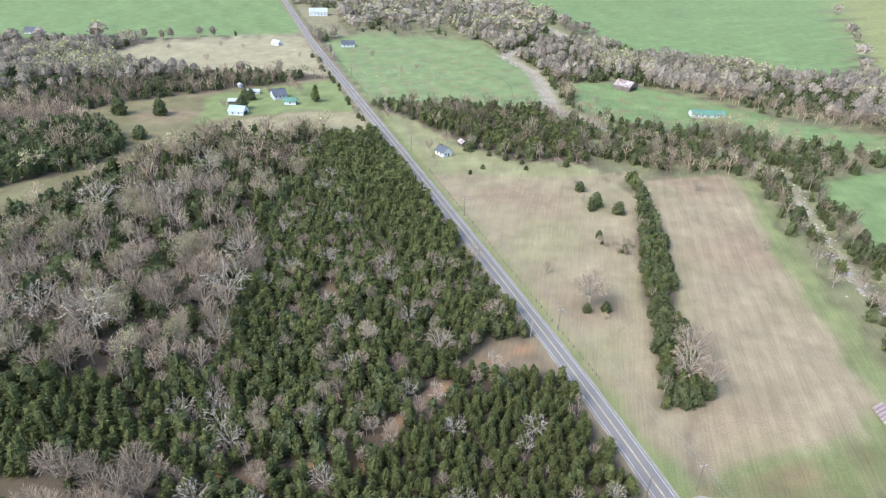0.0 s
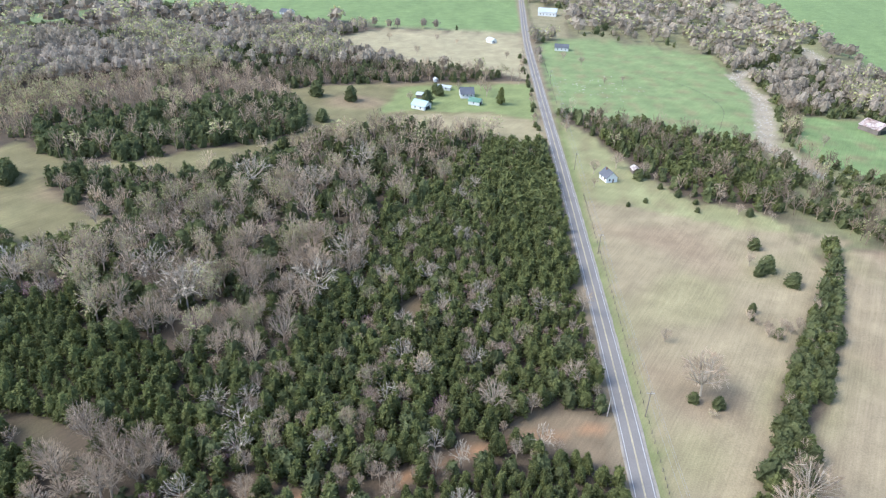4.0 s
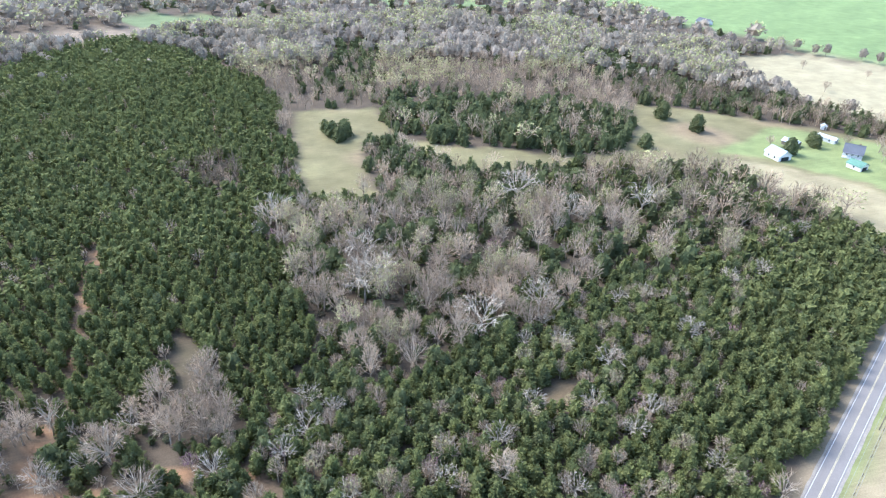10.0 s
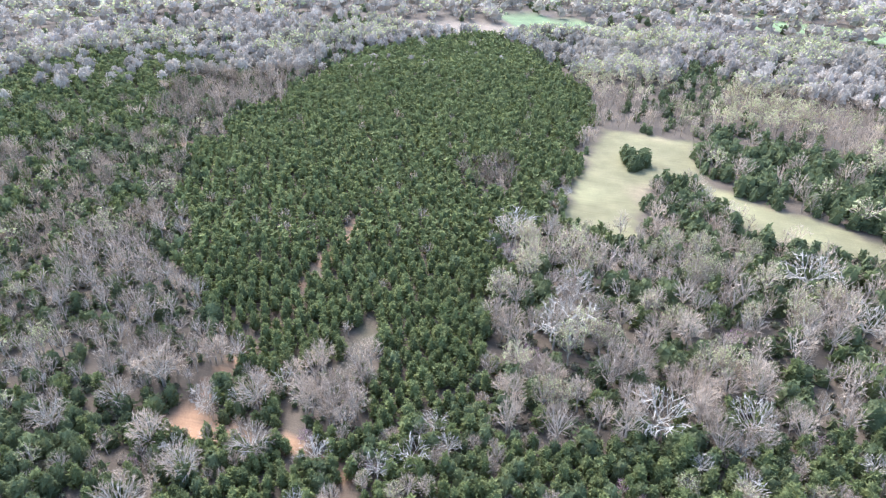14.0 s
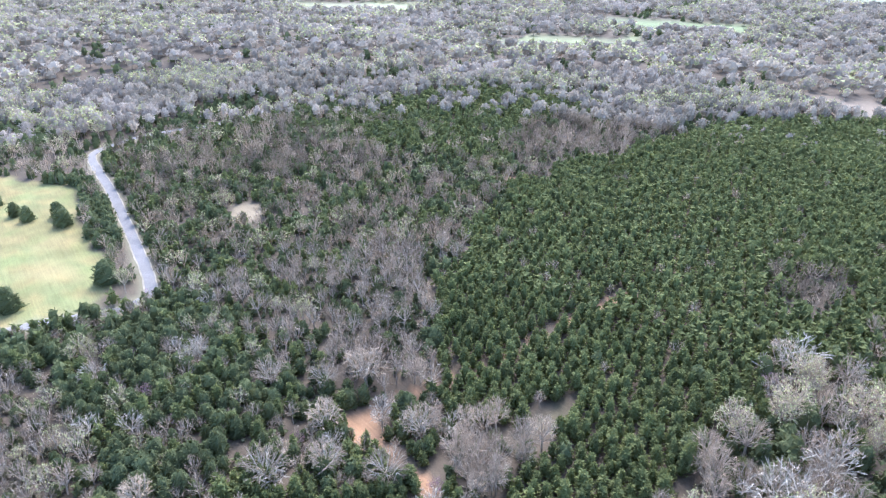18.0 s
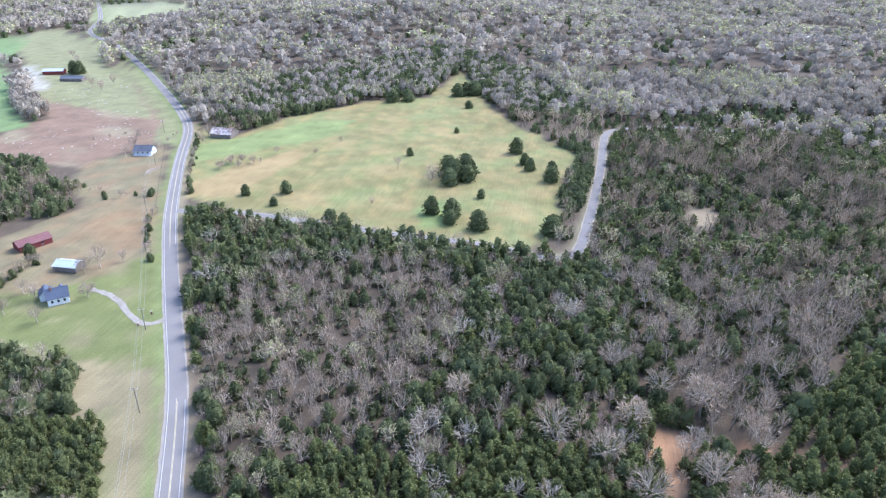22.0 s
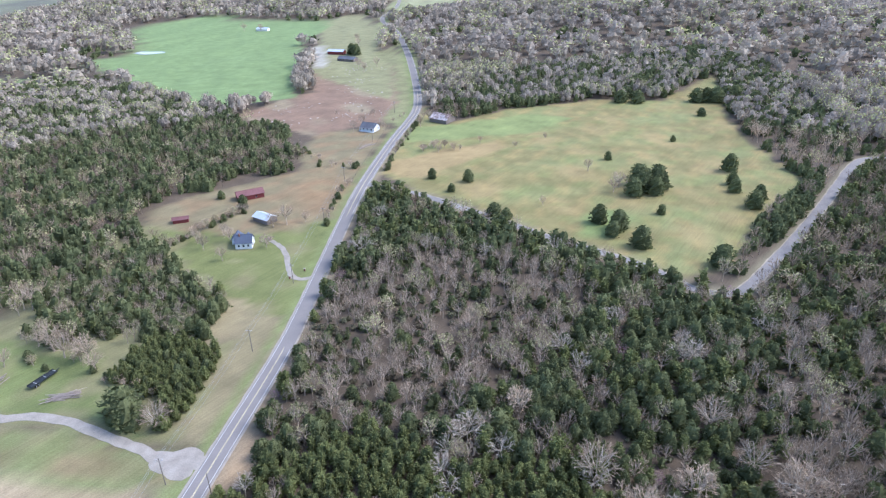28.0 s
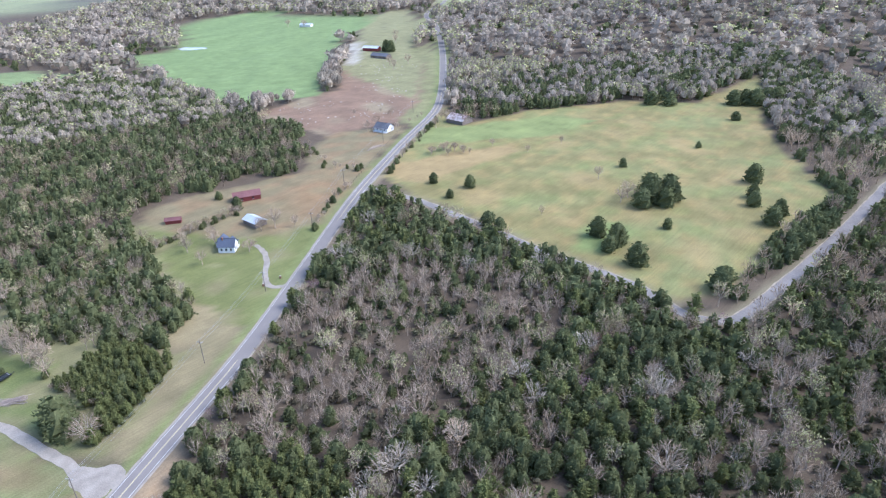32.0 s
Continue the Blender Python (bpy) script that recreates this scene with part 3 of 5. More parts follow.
lay((0.30, 0.285, 0.16), np.clip((fx - 2) / 8, 0, 1) * np.clip((fy - 640) / 30, 0, 1) * np.clip(0.8 + 0.5 * waves(fx, fy, 40, 38), 0, 1) * (cover[:, 1] < 0.14))
lay((0.28, 0.27, 0.13), 0.8 * np.clip((fx - 8) / 6, 0, 1) * np.clip((130 - fx) / 20, 0, 1) * np.clip((fy + 120) / 20, 0, 1) * np.clip((48 - fy) / 10, 0, 1) * (cover[:, 1] < 0.16))
lay(STRAW, np.clip(1.8 * (bell(fx, fy, 20, 80, 13, 12) + bell(fx, fy, 112, 266, 15, 9)), 0, 1) * (cover[:, 1] < 0.16))
away = np.hypot(fx + 60, fy - 95)
plain = np.clip((away - 1420) / 160, 0, 1)
lay((0.34, 0.37, 0.21), plain)
lay((0.17, 0.165, 0.13), plain * np.clip(1.6 * waves(fx, fy, 420, 45) + 0.2, 0, 1))
near = to_line(ROAD, fx, fy)
lay((0.25, 0.29, 0.11), np.clip((8.5 + waves(fx, fy, 14, 41) - near) / 3, 0, 1) * (fx > 0) * 0.85)
lay((0.34, 0.27, 0.18), np.clip((7.5 + waves(fx, fy, 14, 42) - near) / 3, 0, 1) * (fx <= 0) * 0.85)
lay((0.29, 0.26, 0.165), np.clip((6 - to_line(SIDE_ROAD, fx, fy)) / 3, 0, 1) * 0.8)
lay(EARTH, np.clip((2.2 + 1.6 * waves(fx, fy, 14, 43) - to_line(TRACK, fx, fy)) / 2.0, 0, 0.9))
lay(EARTH, np.clip((5 - to_line(TRACK_FAR, fx, fy)) / 3, 0, 0.8))
lay((0.44, 0.375, 0.285), np.clip((3.2 + 4.5 * np.clip((fy - 320) / 60, 0, 1) + 2.0 * waves(fx, fy, 24, 44) - to_line(CREEK, fx, fy)) / 3, 0, 0.95))
GROUND = shader("ground_cover", None, vary=0.13, big=0.10, fine=2.2, attribute="cover", bump=0.5)
# mown and ploughed rows
gn, gl = GROUND.node_tree.nodes, GROUND.node_tree.links
rows_attr = gn.new("ShaderNodeAttribute")
rows_attr.attribute_name = "rows"
pos = gn.new("ShaderNodeNewGeometry")
turn = gn.new("ShaderNodeMapping")
turn.inputs["Rotation"].default_value = (0, 0, radians(30))
gl.new(pos.outputs["Position"], turn.inputs["Vector"])
bands = gn.new("ShaderNodeTexWave")
bands.inputs["Scale"].default_value, bands.inputs["Distortion"].default_value, bands.inputs["Detail"].default_value, bands.inputs["Detail Scale"].default_value = 0.05, 1.2, 3, 0.15
gl.new(turn.outputs[0], bands.inputs["Vector"])
band_range = gn.new("ShaderNodeMapRange")
band_range.inputs["To Min"].default_value, band_range.inputs["To Max"].default_value = 0.94, 1.03
gl.new(bands.outputs["Fac"], band_range.inputs["Value"])
mixer = gn.new("ShaderNodeMix")
mixer.data_type, mixer.blend_type = "RGBA", "MULTIPLY"
bsdf = gn["Principled BSDF"]
base_link = bsdf.inputs["Base Color"].links[0].from_socket
gl.new(rows_attr.outputs["Fac"], mixer.inputs["Factor"])
gl.new(base_link, mixer.inputs["A"])
gl.new(band_range.outputs[0], mixer.inputs["B"])
# straw and stubble lie in fine streaks along the rows
combed = gn.new("ShaderNodeMapping")
combed.inputs["Scale"].default_value = (1.5, 0.06, 1)
gl.new(turn.outputs[0], combed.inputs["Vector"])
streak = gn.new("ShaderNodeTexNoise")
streak.inputs["Scale"].default_value, streak.inputs["Detail"].default_value = 1.0, 4
gl.new(combed.outputs[0], streak.inputs["Vector"])
streak_range = gn.new("ShaderNodeMapRange")
for socket, value in zip(("From Min", "From Max", "To Min", "To Max"), (0.3, 0.7, 0.80, 1.18)):
    streak_range.inputs[socket].default_value = value
gl.new(streak.outputs["Fac"], streak_range.inputs["Value"])
streaked = gn.new("ShaderNodeMix")
streaked.data_type, streaked.blend_type = "RGBA", "MULTIPLY"
streaked.inputs["Factor"].default_value = 0.5
gl.new(mixer.outputs["Result"], streaked.inputs["A"])
gl.new(streak_range.outputs[0], streaked.inputs["B"])
gl.new(streaked.outputs["Result"], bsdf.inputs["Base Color"])
ground_mesh = numpy_mesh("ground", co, np.stack([q, q + 1, q + nx + 1, q + nx], 1), [GROUND], smooth=True)
a = ground_mesh.attributes.new("cover", "FLOAT_COLOR", "POINT")
a.data.foreach_set("color", np.concatenate([cover, np.ones((len(cover), 1))], 1).astype(np.float32).ravel())
FIELD = {name: poly for name, colour, poly in FIELDS}
rows_w = np.zeros(len(fx))
for name, k in (("straw_field", 0.35), ("fallow_field", 1.0), ("corner_lawn", 0.4), ("brown_field", 0.4)):
    rows_w = np.maximum(rows_w, k * np.clip(0.5 - to_edge(FIELD[name], fx, fy) / 4, 0, 1))
a = ground_mesh.attributes.new("rows", "FLOAT", "POINT")
a.data.foreach_set("value", rows_w.astype(np.float32))
ground = tagged(new("ground", ground_mesh), "rolling farmland ground of grass, straw, earth and leaf litter", "ground", kind="structure")


# ---- roads ----
def smooth_line(line, step=4.0):
    p = np.array(line, float)
    out = []
    for i in range(len(p) - 1):
        a, b, c, d = p[max(i - 1, 0)], p[i], p[i + 1], p[min(i + 2, len(p) - 1)]
        m1, m2 = (c - a) / 2, (d - b) / 2
        lim = np.linalg.norm(c - b)
        for m in (m1, m2):
            k = np.linalg.norm(m)
            if k > lim:
                m *= lim / k
        for t in np.linspace(0, 1, max(2, int(lim / step)), endpoint=False):
            out.append((2 * t**3 - 3 * t**2 + 1) * b + (t**3 - 2 * t**2 + t) * m1 + (3 * t**2 - 2 * t**3) * c + (t**3 - t**2) * m2)
    out.append(p[-1])
    return np.array(out)


def ribbon(name, line, left, right, lift, mat, ragged=0.0, thick=0.12, dash=None):
    """A strip along a line between two sideways offsets, with a little thickness."""
    p = line
    d = np.gradient(p, axis=0)
    d /= np.linalg.norm(d, axis=1)[:, None] + 1e-9
    side = np.stack([d[:, 1], -d[:, 0]], 1)
    r = np.random.RandomState(len(p))
    wob = r.uniform(-ragged, ragged, (len(p), 2))
    l, rr = p + side * (left + wob[:, :1]), p + side * (right + wob[:, 1:])
    zl, zr = height(l[:, 0], l[:, 1]), height(rr[:, 0], rr[:, 1])
    zc = np.maximum(np.maximum(zl, zr), height(p[:, 0], p[:, 1])) + lift
    top = np.concatenate([np.column_stack([l, zc]), np.column_stack([rr, zc])])
    low = top - (0, 0, thick + 0.3)
    n = len(p)
    i = np.arange(n - 1)
    f = np.concatenate([np.stack([i, n + i, n + i + 1, i + 1], 1), np.stack([2 * n + i, i, i + 1, 2 * n + i + 1], 1), np.stack([n + i, 3 * n + i, 3 * n + i + 1, n + i + 1], 1)])
    return new(name, numpy_mesh(name, np.concatenate([top, low]), f, [mat]))


def hang(ob, parent):
    ob.parent = parent
    return ob


road_line = smooth_line(ROAD)
road = tagged(ribbon("road", road_line, -3.1, 3.1, 0.16, ASPHALT, 0.06), "two-lane grey asphalt country road with painted lines", "road", kind="structure")
for name, l, r, mat in (("edge_line", -2.68, -2.54, WHITE_LINE), ("edge_line", 2.54, 2.68, WHITE_LINE), ("centre_line", -0.2, -0.07, YELLOW_LINE), ("centre_line", 0.07, 0.2, YELLOW_LINE)):
    hang(ribbon(name, road_line, l, r, 0.18, mat, 0.0, 0.01), road)
for name, l, r in (("gravel_shoulder", -3.9, -3.05), ("gravel_shoulder", 3.05, 3.7)):
    hang(ribbon(name, road_line, l, r, 0.10, GRAVEL, 0.15), road)
side = tagged(ribbon("side_road", smooth_line(SIDE_ROAD), -2.35, 2.35, 0.14, OLD_ASPHALT, 0.12), "old grey side road without markings", "road", kind="structure")
hang(ribbon("gravel_shoulder", smooth_line(SIDE_ROAD), -3.0, -2.25, 0.09, DIRT, 0.3), side)
hang(ribbon("gravel_shoulder", smooth_line(SIDE_ROAD), 2.25, 2.95, 0.09, DIRT, 0.3), side)
tagged(ribbon("gravel_driveway", smooth_line(DRIVE, 2), -1.35, 1.35, 0.08, GRAVEL, 0.3), "curving pale gravel driveway to the white house", "driveway", kind="structure")
farm_drive = tagged(ribbon("farm_driveway", smooth_line(GRAVEL_DRIVE, 3), -1.9, 1.9, 0.08, GRAVEL, 0.3), "pale gravel farm driveway off the road", "driveway", kind="structure")


def blot(name, cx, cy, rx, ry, lift, mat, seed, rot=0.0):
    """A flat uneven patch of gravel or water."""
    n = 40
    t = np.arange(n) * 2 * np.pi / n
    k = 1 + 0.16 * np.sin(3 * t + seed) + 0.09 * np.sin(5 * t + 2 * seed) + np.random.RandomState(seed).uniform(-0.05, 0.05, n)
    x, y = rx * k * np.cos(t), ry * k * np.sin(t)
    px, py = cx + x * math.cos(rot) - y * math.sin(rot), cy + x * math.sin(rot) + y * math.cos(rot)
    bm = bmesh.new()
    z = float(height(cx, cy)) + lift
    top = bm.faces.new([bm.verts.new((u, v, z)) for u, v in zip(px, py)])
    g = bmesh.ops.extrude_face_region(bm, geom=[top])
    bmesh.ops.translate(bm, vec=(0, 0, -0.5), verts=[v for v in g["geom"] if isinstance(v, bmesh.types.BMVert)])
    bmesh.ops.recalc_face_normals(bm, faces=bm.faces)
    me = bpy.data.meshes.new(name)
    bm.to_mesh(me)
    bm.free()
    me.materials.append(mat)
    return new(name, me)


hang(blot("apron", 10, 53.5, 8.5, 6.0, 0.10, GRAVEL, 2), farm_drive)
hang(blot("turning_patch", 84, 41, 10, 5.0, 0.11, GRAVEL, 5), farm_drive)
tagged(blot("farm_pond", 388, -620, 24, 9, 0.3, POND, 3), "small pale farm pond in a green field", "pond", kind="structure")


# ---- tree shapes: loose little leaf, needle and twig faces round tapered limbs ----
def unit(v):
    return v / (np.linalg.norm(v, axis=-1, keepdims=True) + 1e-9)


def tube(a, b, ra, rb, n=4):
    """Faces of a tapered limb from a to b."""
    a, b = np.array(a, float), np.array(b, float)
    d = unit(b - a)
    u = unit(np.cross(d, (0.31, 0.87, 0.2)))
    v = np.cross(d, u)
    t = np.arange(n) * 2 * np.pi / n
    ring = np.cos(t)[:, None] * u + np.sin(t)[:, None] * v
    lo, hi = a + ra * ring, b + rb * ring
    i, j = np.arange(n), (np.arange(n) + 1) % n
    return np.concatenate([np.stack([lo[i], lo[j], hi[j]], 1), np.stack([lo[i], hi[j], hi[i]], 1)])


def blades(start, way, length, width, r, face=None):
    """Long thin triangles from start along way, turned to face outwards where wanted."""
    to = unit(r.normal(size=way.shape)) if face is None else unit(face) + 0.45 * r.normal(size=way.shape)
    s = unit(np.cross(way, to)) * np.reshape(width, (-1, 1)) / 2
    return np.stack([start - s, start + s, start + unit(way) * np.reshape(length, (-1, 1))], 1)


def conifer(r, n, shape, grow):
    """Crown of unit height 1: sprays of needles in whorls about a rough core. Returns faces."""
    u = 0.05 + 0.95 * (1 - r.uniform(0, 1, n) ** 0.78)
    az = np.arange(n) * 2.39996 + r.uniform(-0.4, 0.4, n)
    lean, turn3, turn5 = r.normal(0, 0.035, 2), r.uniform(0, 6), r.uniform(0, 6)

    def profile(h):
        if shape == "pine":
            return 0.31 * np.clip(1.04 - h, 0, 1) ** 0.62 * np.clip(h * 3.2 + 0.42, 0, 1)
        return 0.385 * np.sqrt(np.clip(1 - ((h - 0.30) / 0.72) ** 2, 0, 1)) * (1.06 - 0.22 * h)

    def lobes(t, h):
        return 1 + 0.20 * np.sin(t * 3 + turn3 + 4 * h) + 0.14 * np.sin(t * 5 + turn5 + h * 11)

    out = np.stack([np.cos(az), np.sin(az), np.zeros(n)], 1)
    rad = profile(u) * lobes(az, u) * r.uniform(0.70, 1.0, n)
    start = out * (rad * 0.82)[:, None] + np.stack([lean[0] * u, lean[1] * u, u - 0.03], 1)
    way = out * 0.75 + np.stack([r.normal(0, 0.4, n), r.normal(0, 0.4, n), r.uniform(-0.15, 1.0, n)], 1)
    size = r.uniform(0.7, 1.3, n) * grow
    tris = blades(start, unit(way), 0.165 * size, 0.14 * size, r, out + np.array([0, 0, 0.55]) + (u[:, None] - 0.5) * np.array([0, 0, 1.2]))
    hs = np.array([0.02, 0.2, 0.42, 0.64, 0.84, 0.98] if n > 250 else [0.02, 0.28, 0.56, 0.8, 0.97] if n > 100 else [0.02, 0.42, 0.78, 0.96] if n > 30 else [0.02, 0.5, 0.96])
    m = 8 if n > 250 else 6 if n > 100 else 5 if n > 30 else 4
    t = np.arange(m) * 2 * np.pi / m
    rings = []
    for h in hs:
        k = profile(h) * 0.74 * lobes(t, h) * r.uniform(0.85, 1.1, m)
        rings.append(np.stack([np.cos(t + h) * k + lean[0] * h, np.sin(t + h) * k + lean[1] * h, h + r.uniform(-0.04, 0.04, m)], 1))
    i, j = np.arange(m), (np.arange(m) + 1) % m
    core = np.concatenate([np.concatenate([np.stack([a[i], a[j], b[j]], 1), np.stack([a[i], b[j], b[i]], 1)]) for a, b in zip(rings[:-1], rings[1:])])
    return np.concatenate([core, tris])


def limb(a, b, width, r, thick, out):
    """A branch from a to b: a tapered tube near by, one slim blade further off."""
    if thick:
        return tube(a, b, width, width * 0.45, 3)
    return blades(a[None], (b - a)[None], np.linalg.norm(b - a), width * 2.2, r, out[None])


def hardwood(r, limbs, subs, twigs, wide, spread=0.34, thick=True):
    """A leafless crown of unit height, grown from the trunk outwards: trunk, limbs, branches, twigs on the limbs. Returns wood, twig faces, twig ends."""
    fork = r.uniform(0.26, 0.40)
    bend = np.array([*r.normal(0, 0.025, 2), fork])
    wood = [tube((0, 0, -0.02), bend, 0.022, 0.016, 5 if thick else 3)]
    heart = np.array([bend[0], bend[1], 0.60])
    broad = spread * r.uniform(0.85, 1.15)
    starts, ends = [], []
    for i in range(limbs):
        az, up = i * 2.39996 + r.uniform(-0.45, 0.45), 1.0 - 1.05 * ((i + r.uniform(0.1, 0.9)) / limbs) ** 0.9
        flat = math.sqrt(max(0, 1 - up * up))
        aim = np.array([math.cos(az) * flat * broad, math.sin(az) * flat * broad, up * 0.40])
        tip = heart + aim * r.uniform(0.66, 0.84)
        a = np.array([0, 0, 0.0]) + bend * r.uniform(0.78, 1.0)
        mid = a + (tip - a) * 0.5 + np.array([0, 0, -0.035]) + r.normal(0, 0.02, 3)
        out = unit(aim) + np.array([0, 0, 0.4])
        wood += [limb(a, mid, 0.0105 * min(wide, 1.3), r, thick, out), limb(mid, tip, 0.006 * min(wide, 1.5), r, thick, out)]
        for j in range(subs):
            k = 0.2 + 0.8 * (j + r.uniform(0.2, 1.0)) / subs
            p = a + (mid - a) * 2 * k if k < 0.5 else mid + (tip - mid) * (2 * k - 1)
            goal = unit(unit(aim) + r.normal(0, 0.42, 3)) * np.array([broad, broad, 0.40])
            e = p + (heart + goal * r.uniform(0.82, 1.0) - p) * r.uniform(0.62, 0.9)
            wood.append(limb(p, e, 0.0036 * min(wide, 2.0), r, False, out))
            starts.append(p)
            ends.append(e)
    starts, ends = np.repeat(np.array(starts), twigs, 0), np.repeat(np.array(ends), twigs, 0)
    n = len(starts)
    k = r.uniform(0.3, 1.0, (n, 1))
    p = starts + (ends - starts) * k
    w = 0.8 * unit(ends - starts) + 0.55 * unit(p - heart) + r.normal(0, 0.38, (n, 3)) + np.array([0, 0, 0.12])
    ln = r.uniform(0.06, 0.125, n)
    fine = blades(p, w, ln, 0.0058 * wide, r, unit(p - heart) + np.array([0, 0, 0.4]))
    return np.concatenate(wood), fine, p + unit(w) * ln[:, None] * 0.85


def dome(r, n, spread, size):
    """A far leafless crown: overlapping sprays of twigs over a lumpy dome."""
    az, up = np.arange(n) * 2.39996 + r.uniform(-0.3, 0.3, n), 1.0 - 1.25 * (np.arange(n) + r.uniform(0, 1, n)) / n
    flat = np.sqrt(np.clip(1 - up**2, 0, 1))
    lobes = 1 + 0.18 * np.sin(3 * az + r.uniform(0, 6)) + 0.12 * np.sin(5 * az + r.uniform(0, 6))
    shell = np.stack([np.cos(az) * flat * spread * lobes, np.sin(az) * flat * spread * lobes, up * 0.36 * lobes], 1)
    w = unit(shell) + r.normal(0, 0.55, (n, 3)) + np.array([0, 0, 0.35])
    ln = size * r.uniform(0.75, 1.25, n)
    p = np.array([0, 0, 0.60]) + shell * r.uniform(0.72, 0.95, (n, 1))
    m = 6 if n > 20 else 5
    t = np.arange(m) * 2 * np.pi / m
    rings = []
    for h, k in ((0.30, 0.95), (0.60, 1.0), (0.92, 0.35)):
        k = k * spread * 0.66 * r.uniform(0.75, 1.2, m)
        rings.append(np.stack([np.cos(t + h) * k, np.sin(t + h) * k, h + r.uniform(-0.05, 0.05, m)], 1))
    i, j = np.arange(m), (np.arange(m) + 1) % m
    core = np.concatenate([np.concatenate([np.stack([a[i], a[j], b[j]], 1), np.stack([a[i], b[j], b[i]], 1)]) for a, b in zip(rings[:-1], rings[1:])])
    sprays = blades(p - unit(w) * ln[:, None] * 0.4, w, ln, size * r.uniform(0.7, 1.0, n), r, unit(shell) + np.array([0, 0, 0.3]))
    return np.concatenate([core, sprays]), np.array([0, 0, 0.60]) + shell[up > -0.1] * 1.08


def tufts(r, at, n, size):
    """Small leaf faces about twig ends."""
    p = at[r.randint(0, len(at), n)] + r.normal(0, 0.015, (n, 3))
    return blades(p, r.normal(size=(n, 3)) + np.array([0, 0, 0.4]), size * r.uniform(0.7, 1.3, n), size * 0.9, r, p - np.array([0, 0, 0.4]))


LEVELS = 5


def shape_of(kind, r, level):
    """Parts of one tree of unit height: {part: (faces, material)}; level 0 is the fullest."""
    if kind in ("pine", "cedar"):
        n, g = ((380, 0.50), (145, 0.66), (33, 1.14), (13, 1.6), (9, 1.9))[level]
        crown = conifer(r, n, kind, g)
        crown[:, :, 2] = (0.07 if kind == "pine" else 0.01) + 0.92 * crown[:, :, 2]
        return {"trunk": (tube((0, 0, -0.03), (0, 0, 0.5), 0.022, 0.012, 5), TRUNK), "crown": (crown, PINE if kind == "pine" else CEDAR)}
    pale = kind == "sycamore"
    broad = 0.47 if pale else 0.42 if kind == "redbud" else 0.35
    if level < 3:
        limbs, subs, twigs, wide = ((14, 8, 7, 1.0), (9, 6, 4, 1.8), (7, 5, 3, 2.9))[level]
        wood, fine, ends = hardwood(r, limbs + 2 * pale, subs, twigs + 2 * pale, wide * (1.55 if pale and level == 0 else 1.1 if pale else 1.0), broad, level == 0)
    else:
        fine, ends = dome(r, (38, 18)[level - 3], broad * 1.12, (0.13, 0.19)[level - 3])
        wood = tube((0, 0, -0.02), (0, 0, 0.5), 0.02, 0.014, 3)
    # from level 3 on, wood and twigs take the colour with haze painted in
    got = {"trunk": (wood, PALE if pale else BARK if level < 2 else TWIG if level < 3 else HAZE_TWIG), "crown": (fine, PALE if pale and level else TWIG if level < 3 else HAZE_TWIG)}
    if kind == "bud":
        got["young_leaves"] = (tufts(r, ends, (420, 240, 90, 34, 16)[level], (0.026, 0.033, 0.052, 0.12, 0.17)[level]), BUD)
    if kind == "redbud":
        got["blossom"] = (tufts(r, ends, (240, 100, 36, 12, 8)[level], (0.035, 0.05, 0.08, 0.14, 0.16)[level]), BLOSSOM)
    return got


def rounded(parts, kind, level):
    """Wind the leaf and twig faces outwards and give them the soft normals of a full crown."""
    out = {}
    for name, (f, mat) in parts.items():
        flat = unit(np.cross(f[:, 1] - f[:, 0], f[:, 2] - f[:, 0]))
        if name == "trunk":
            out[name] = (f, mat, np.repeat(flat[:, None], 3, 1))
            continue
        if kind in ("pine", "cedar"):
            puff = unit(f * (1, 1, 0.62) - (0, 0, 0.20))
            own = 0.35
        else:
            puff = unit(f - (0, 0, 0.48 if level < 3 else -0.4))
            own = 0.6 if level < 3 else 0.3
        turn = np.sum(flat * puff.mean(1), 1) < 0
        f = np.where(turn[:, None, None], f[:, ::-1], f)
        puff = np.where(turn[:, None, None], puff[:, ::-1], puff)
        flat = np.where(turn[:, None], -flat, flat)
        out[name] = (f, mat, unit(puff + own * flat[:, None]))
    return out


KINDS = ("pine", "cedar", "bare", "bud", "sycamore", "redbud")
SHAPES = {(k, v, lv): rounded(shape_of(k, np.random.RandomState(100 * i + 10 * v + lv), lv), k, lv) for i, k in enumerate(KINDS) for v in range(5) for lv in range(LEVELS)}
TALL = {"pine": (5.4, 8.8), "cedar": (5.0, 9.0), "bare": (7.5, 14.0), "bud": (9.5, 14.5), "sycamore": (13, 16), "redbud": (4.5, 6.5)}
LABELS = {
    "pine": ("pine_tree", "young dark green pine with a dense pointed crown", "pine tree"),
    "cedar": ("cedar_tree", "dark green rounded cedar tree with dense foliage", "cedar tree"),
    "bare": ("bare_tree", "leafless grey-brown hardwood tree with fine twigs", "tree"),
    "bud": ("budding_tree", "hardwood tree with pale yellow-green spring buds", "tree"),
    "sycamore": ("pale_bare_tree", "large leafless tree with pale whitish spreading limbs", "tree"),
    "redbud": ("redbud_tree", "small redbud tree in purple-pink blossom", "tree"),
}
MESHES = {}


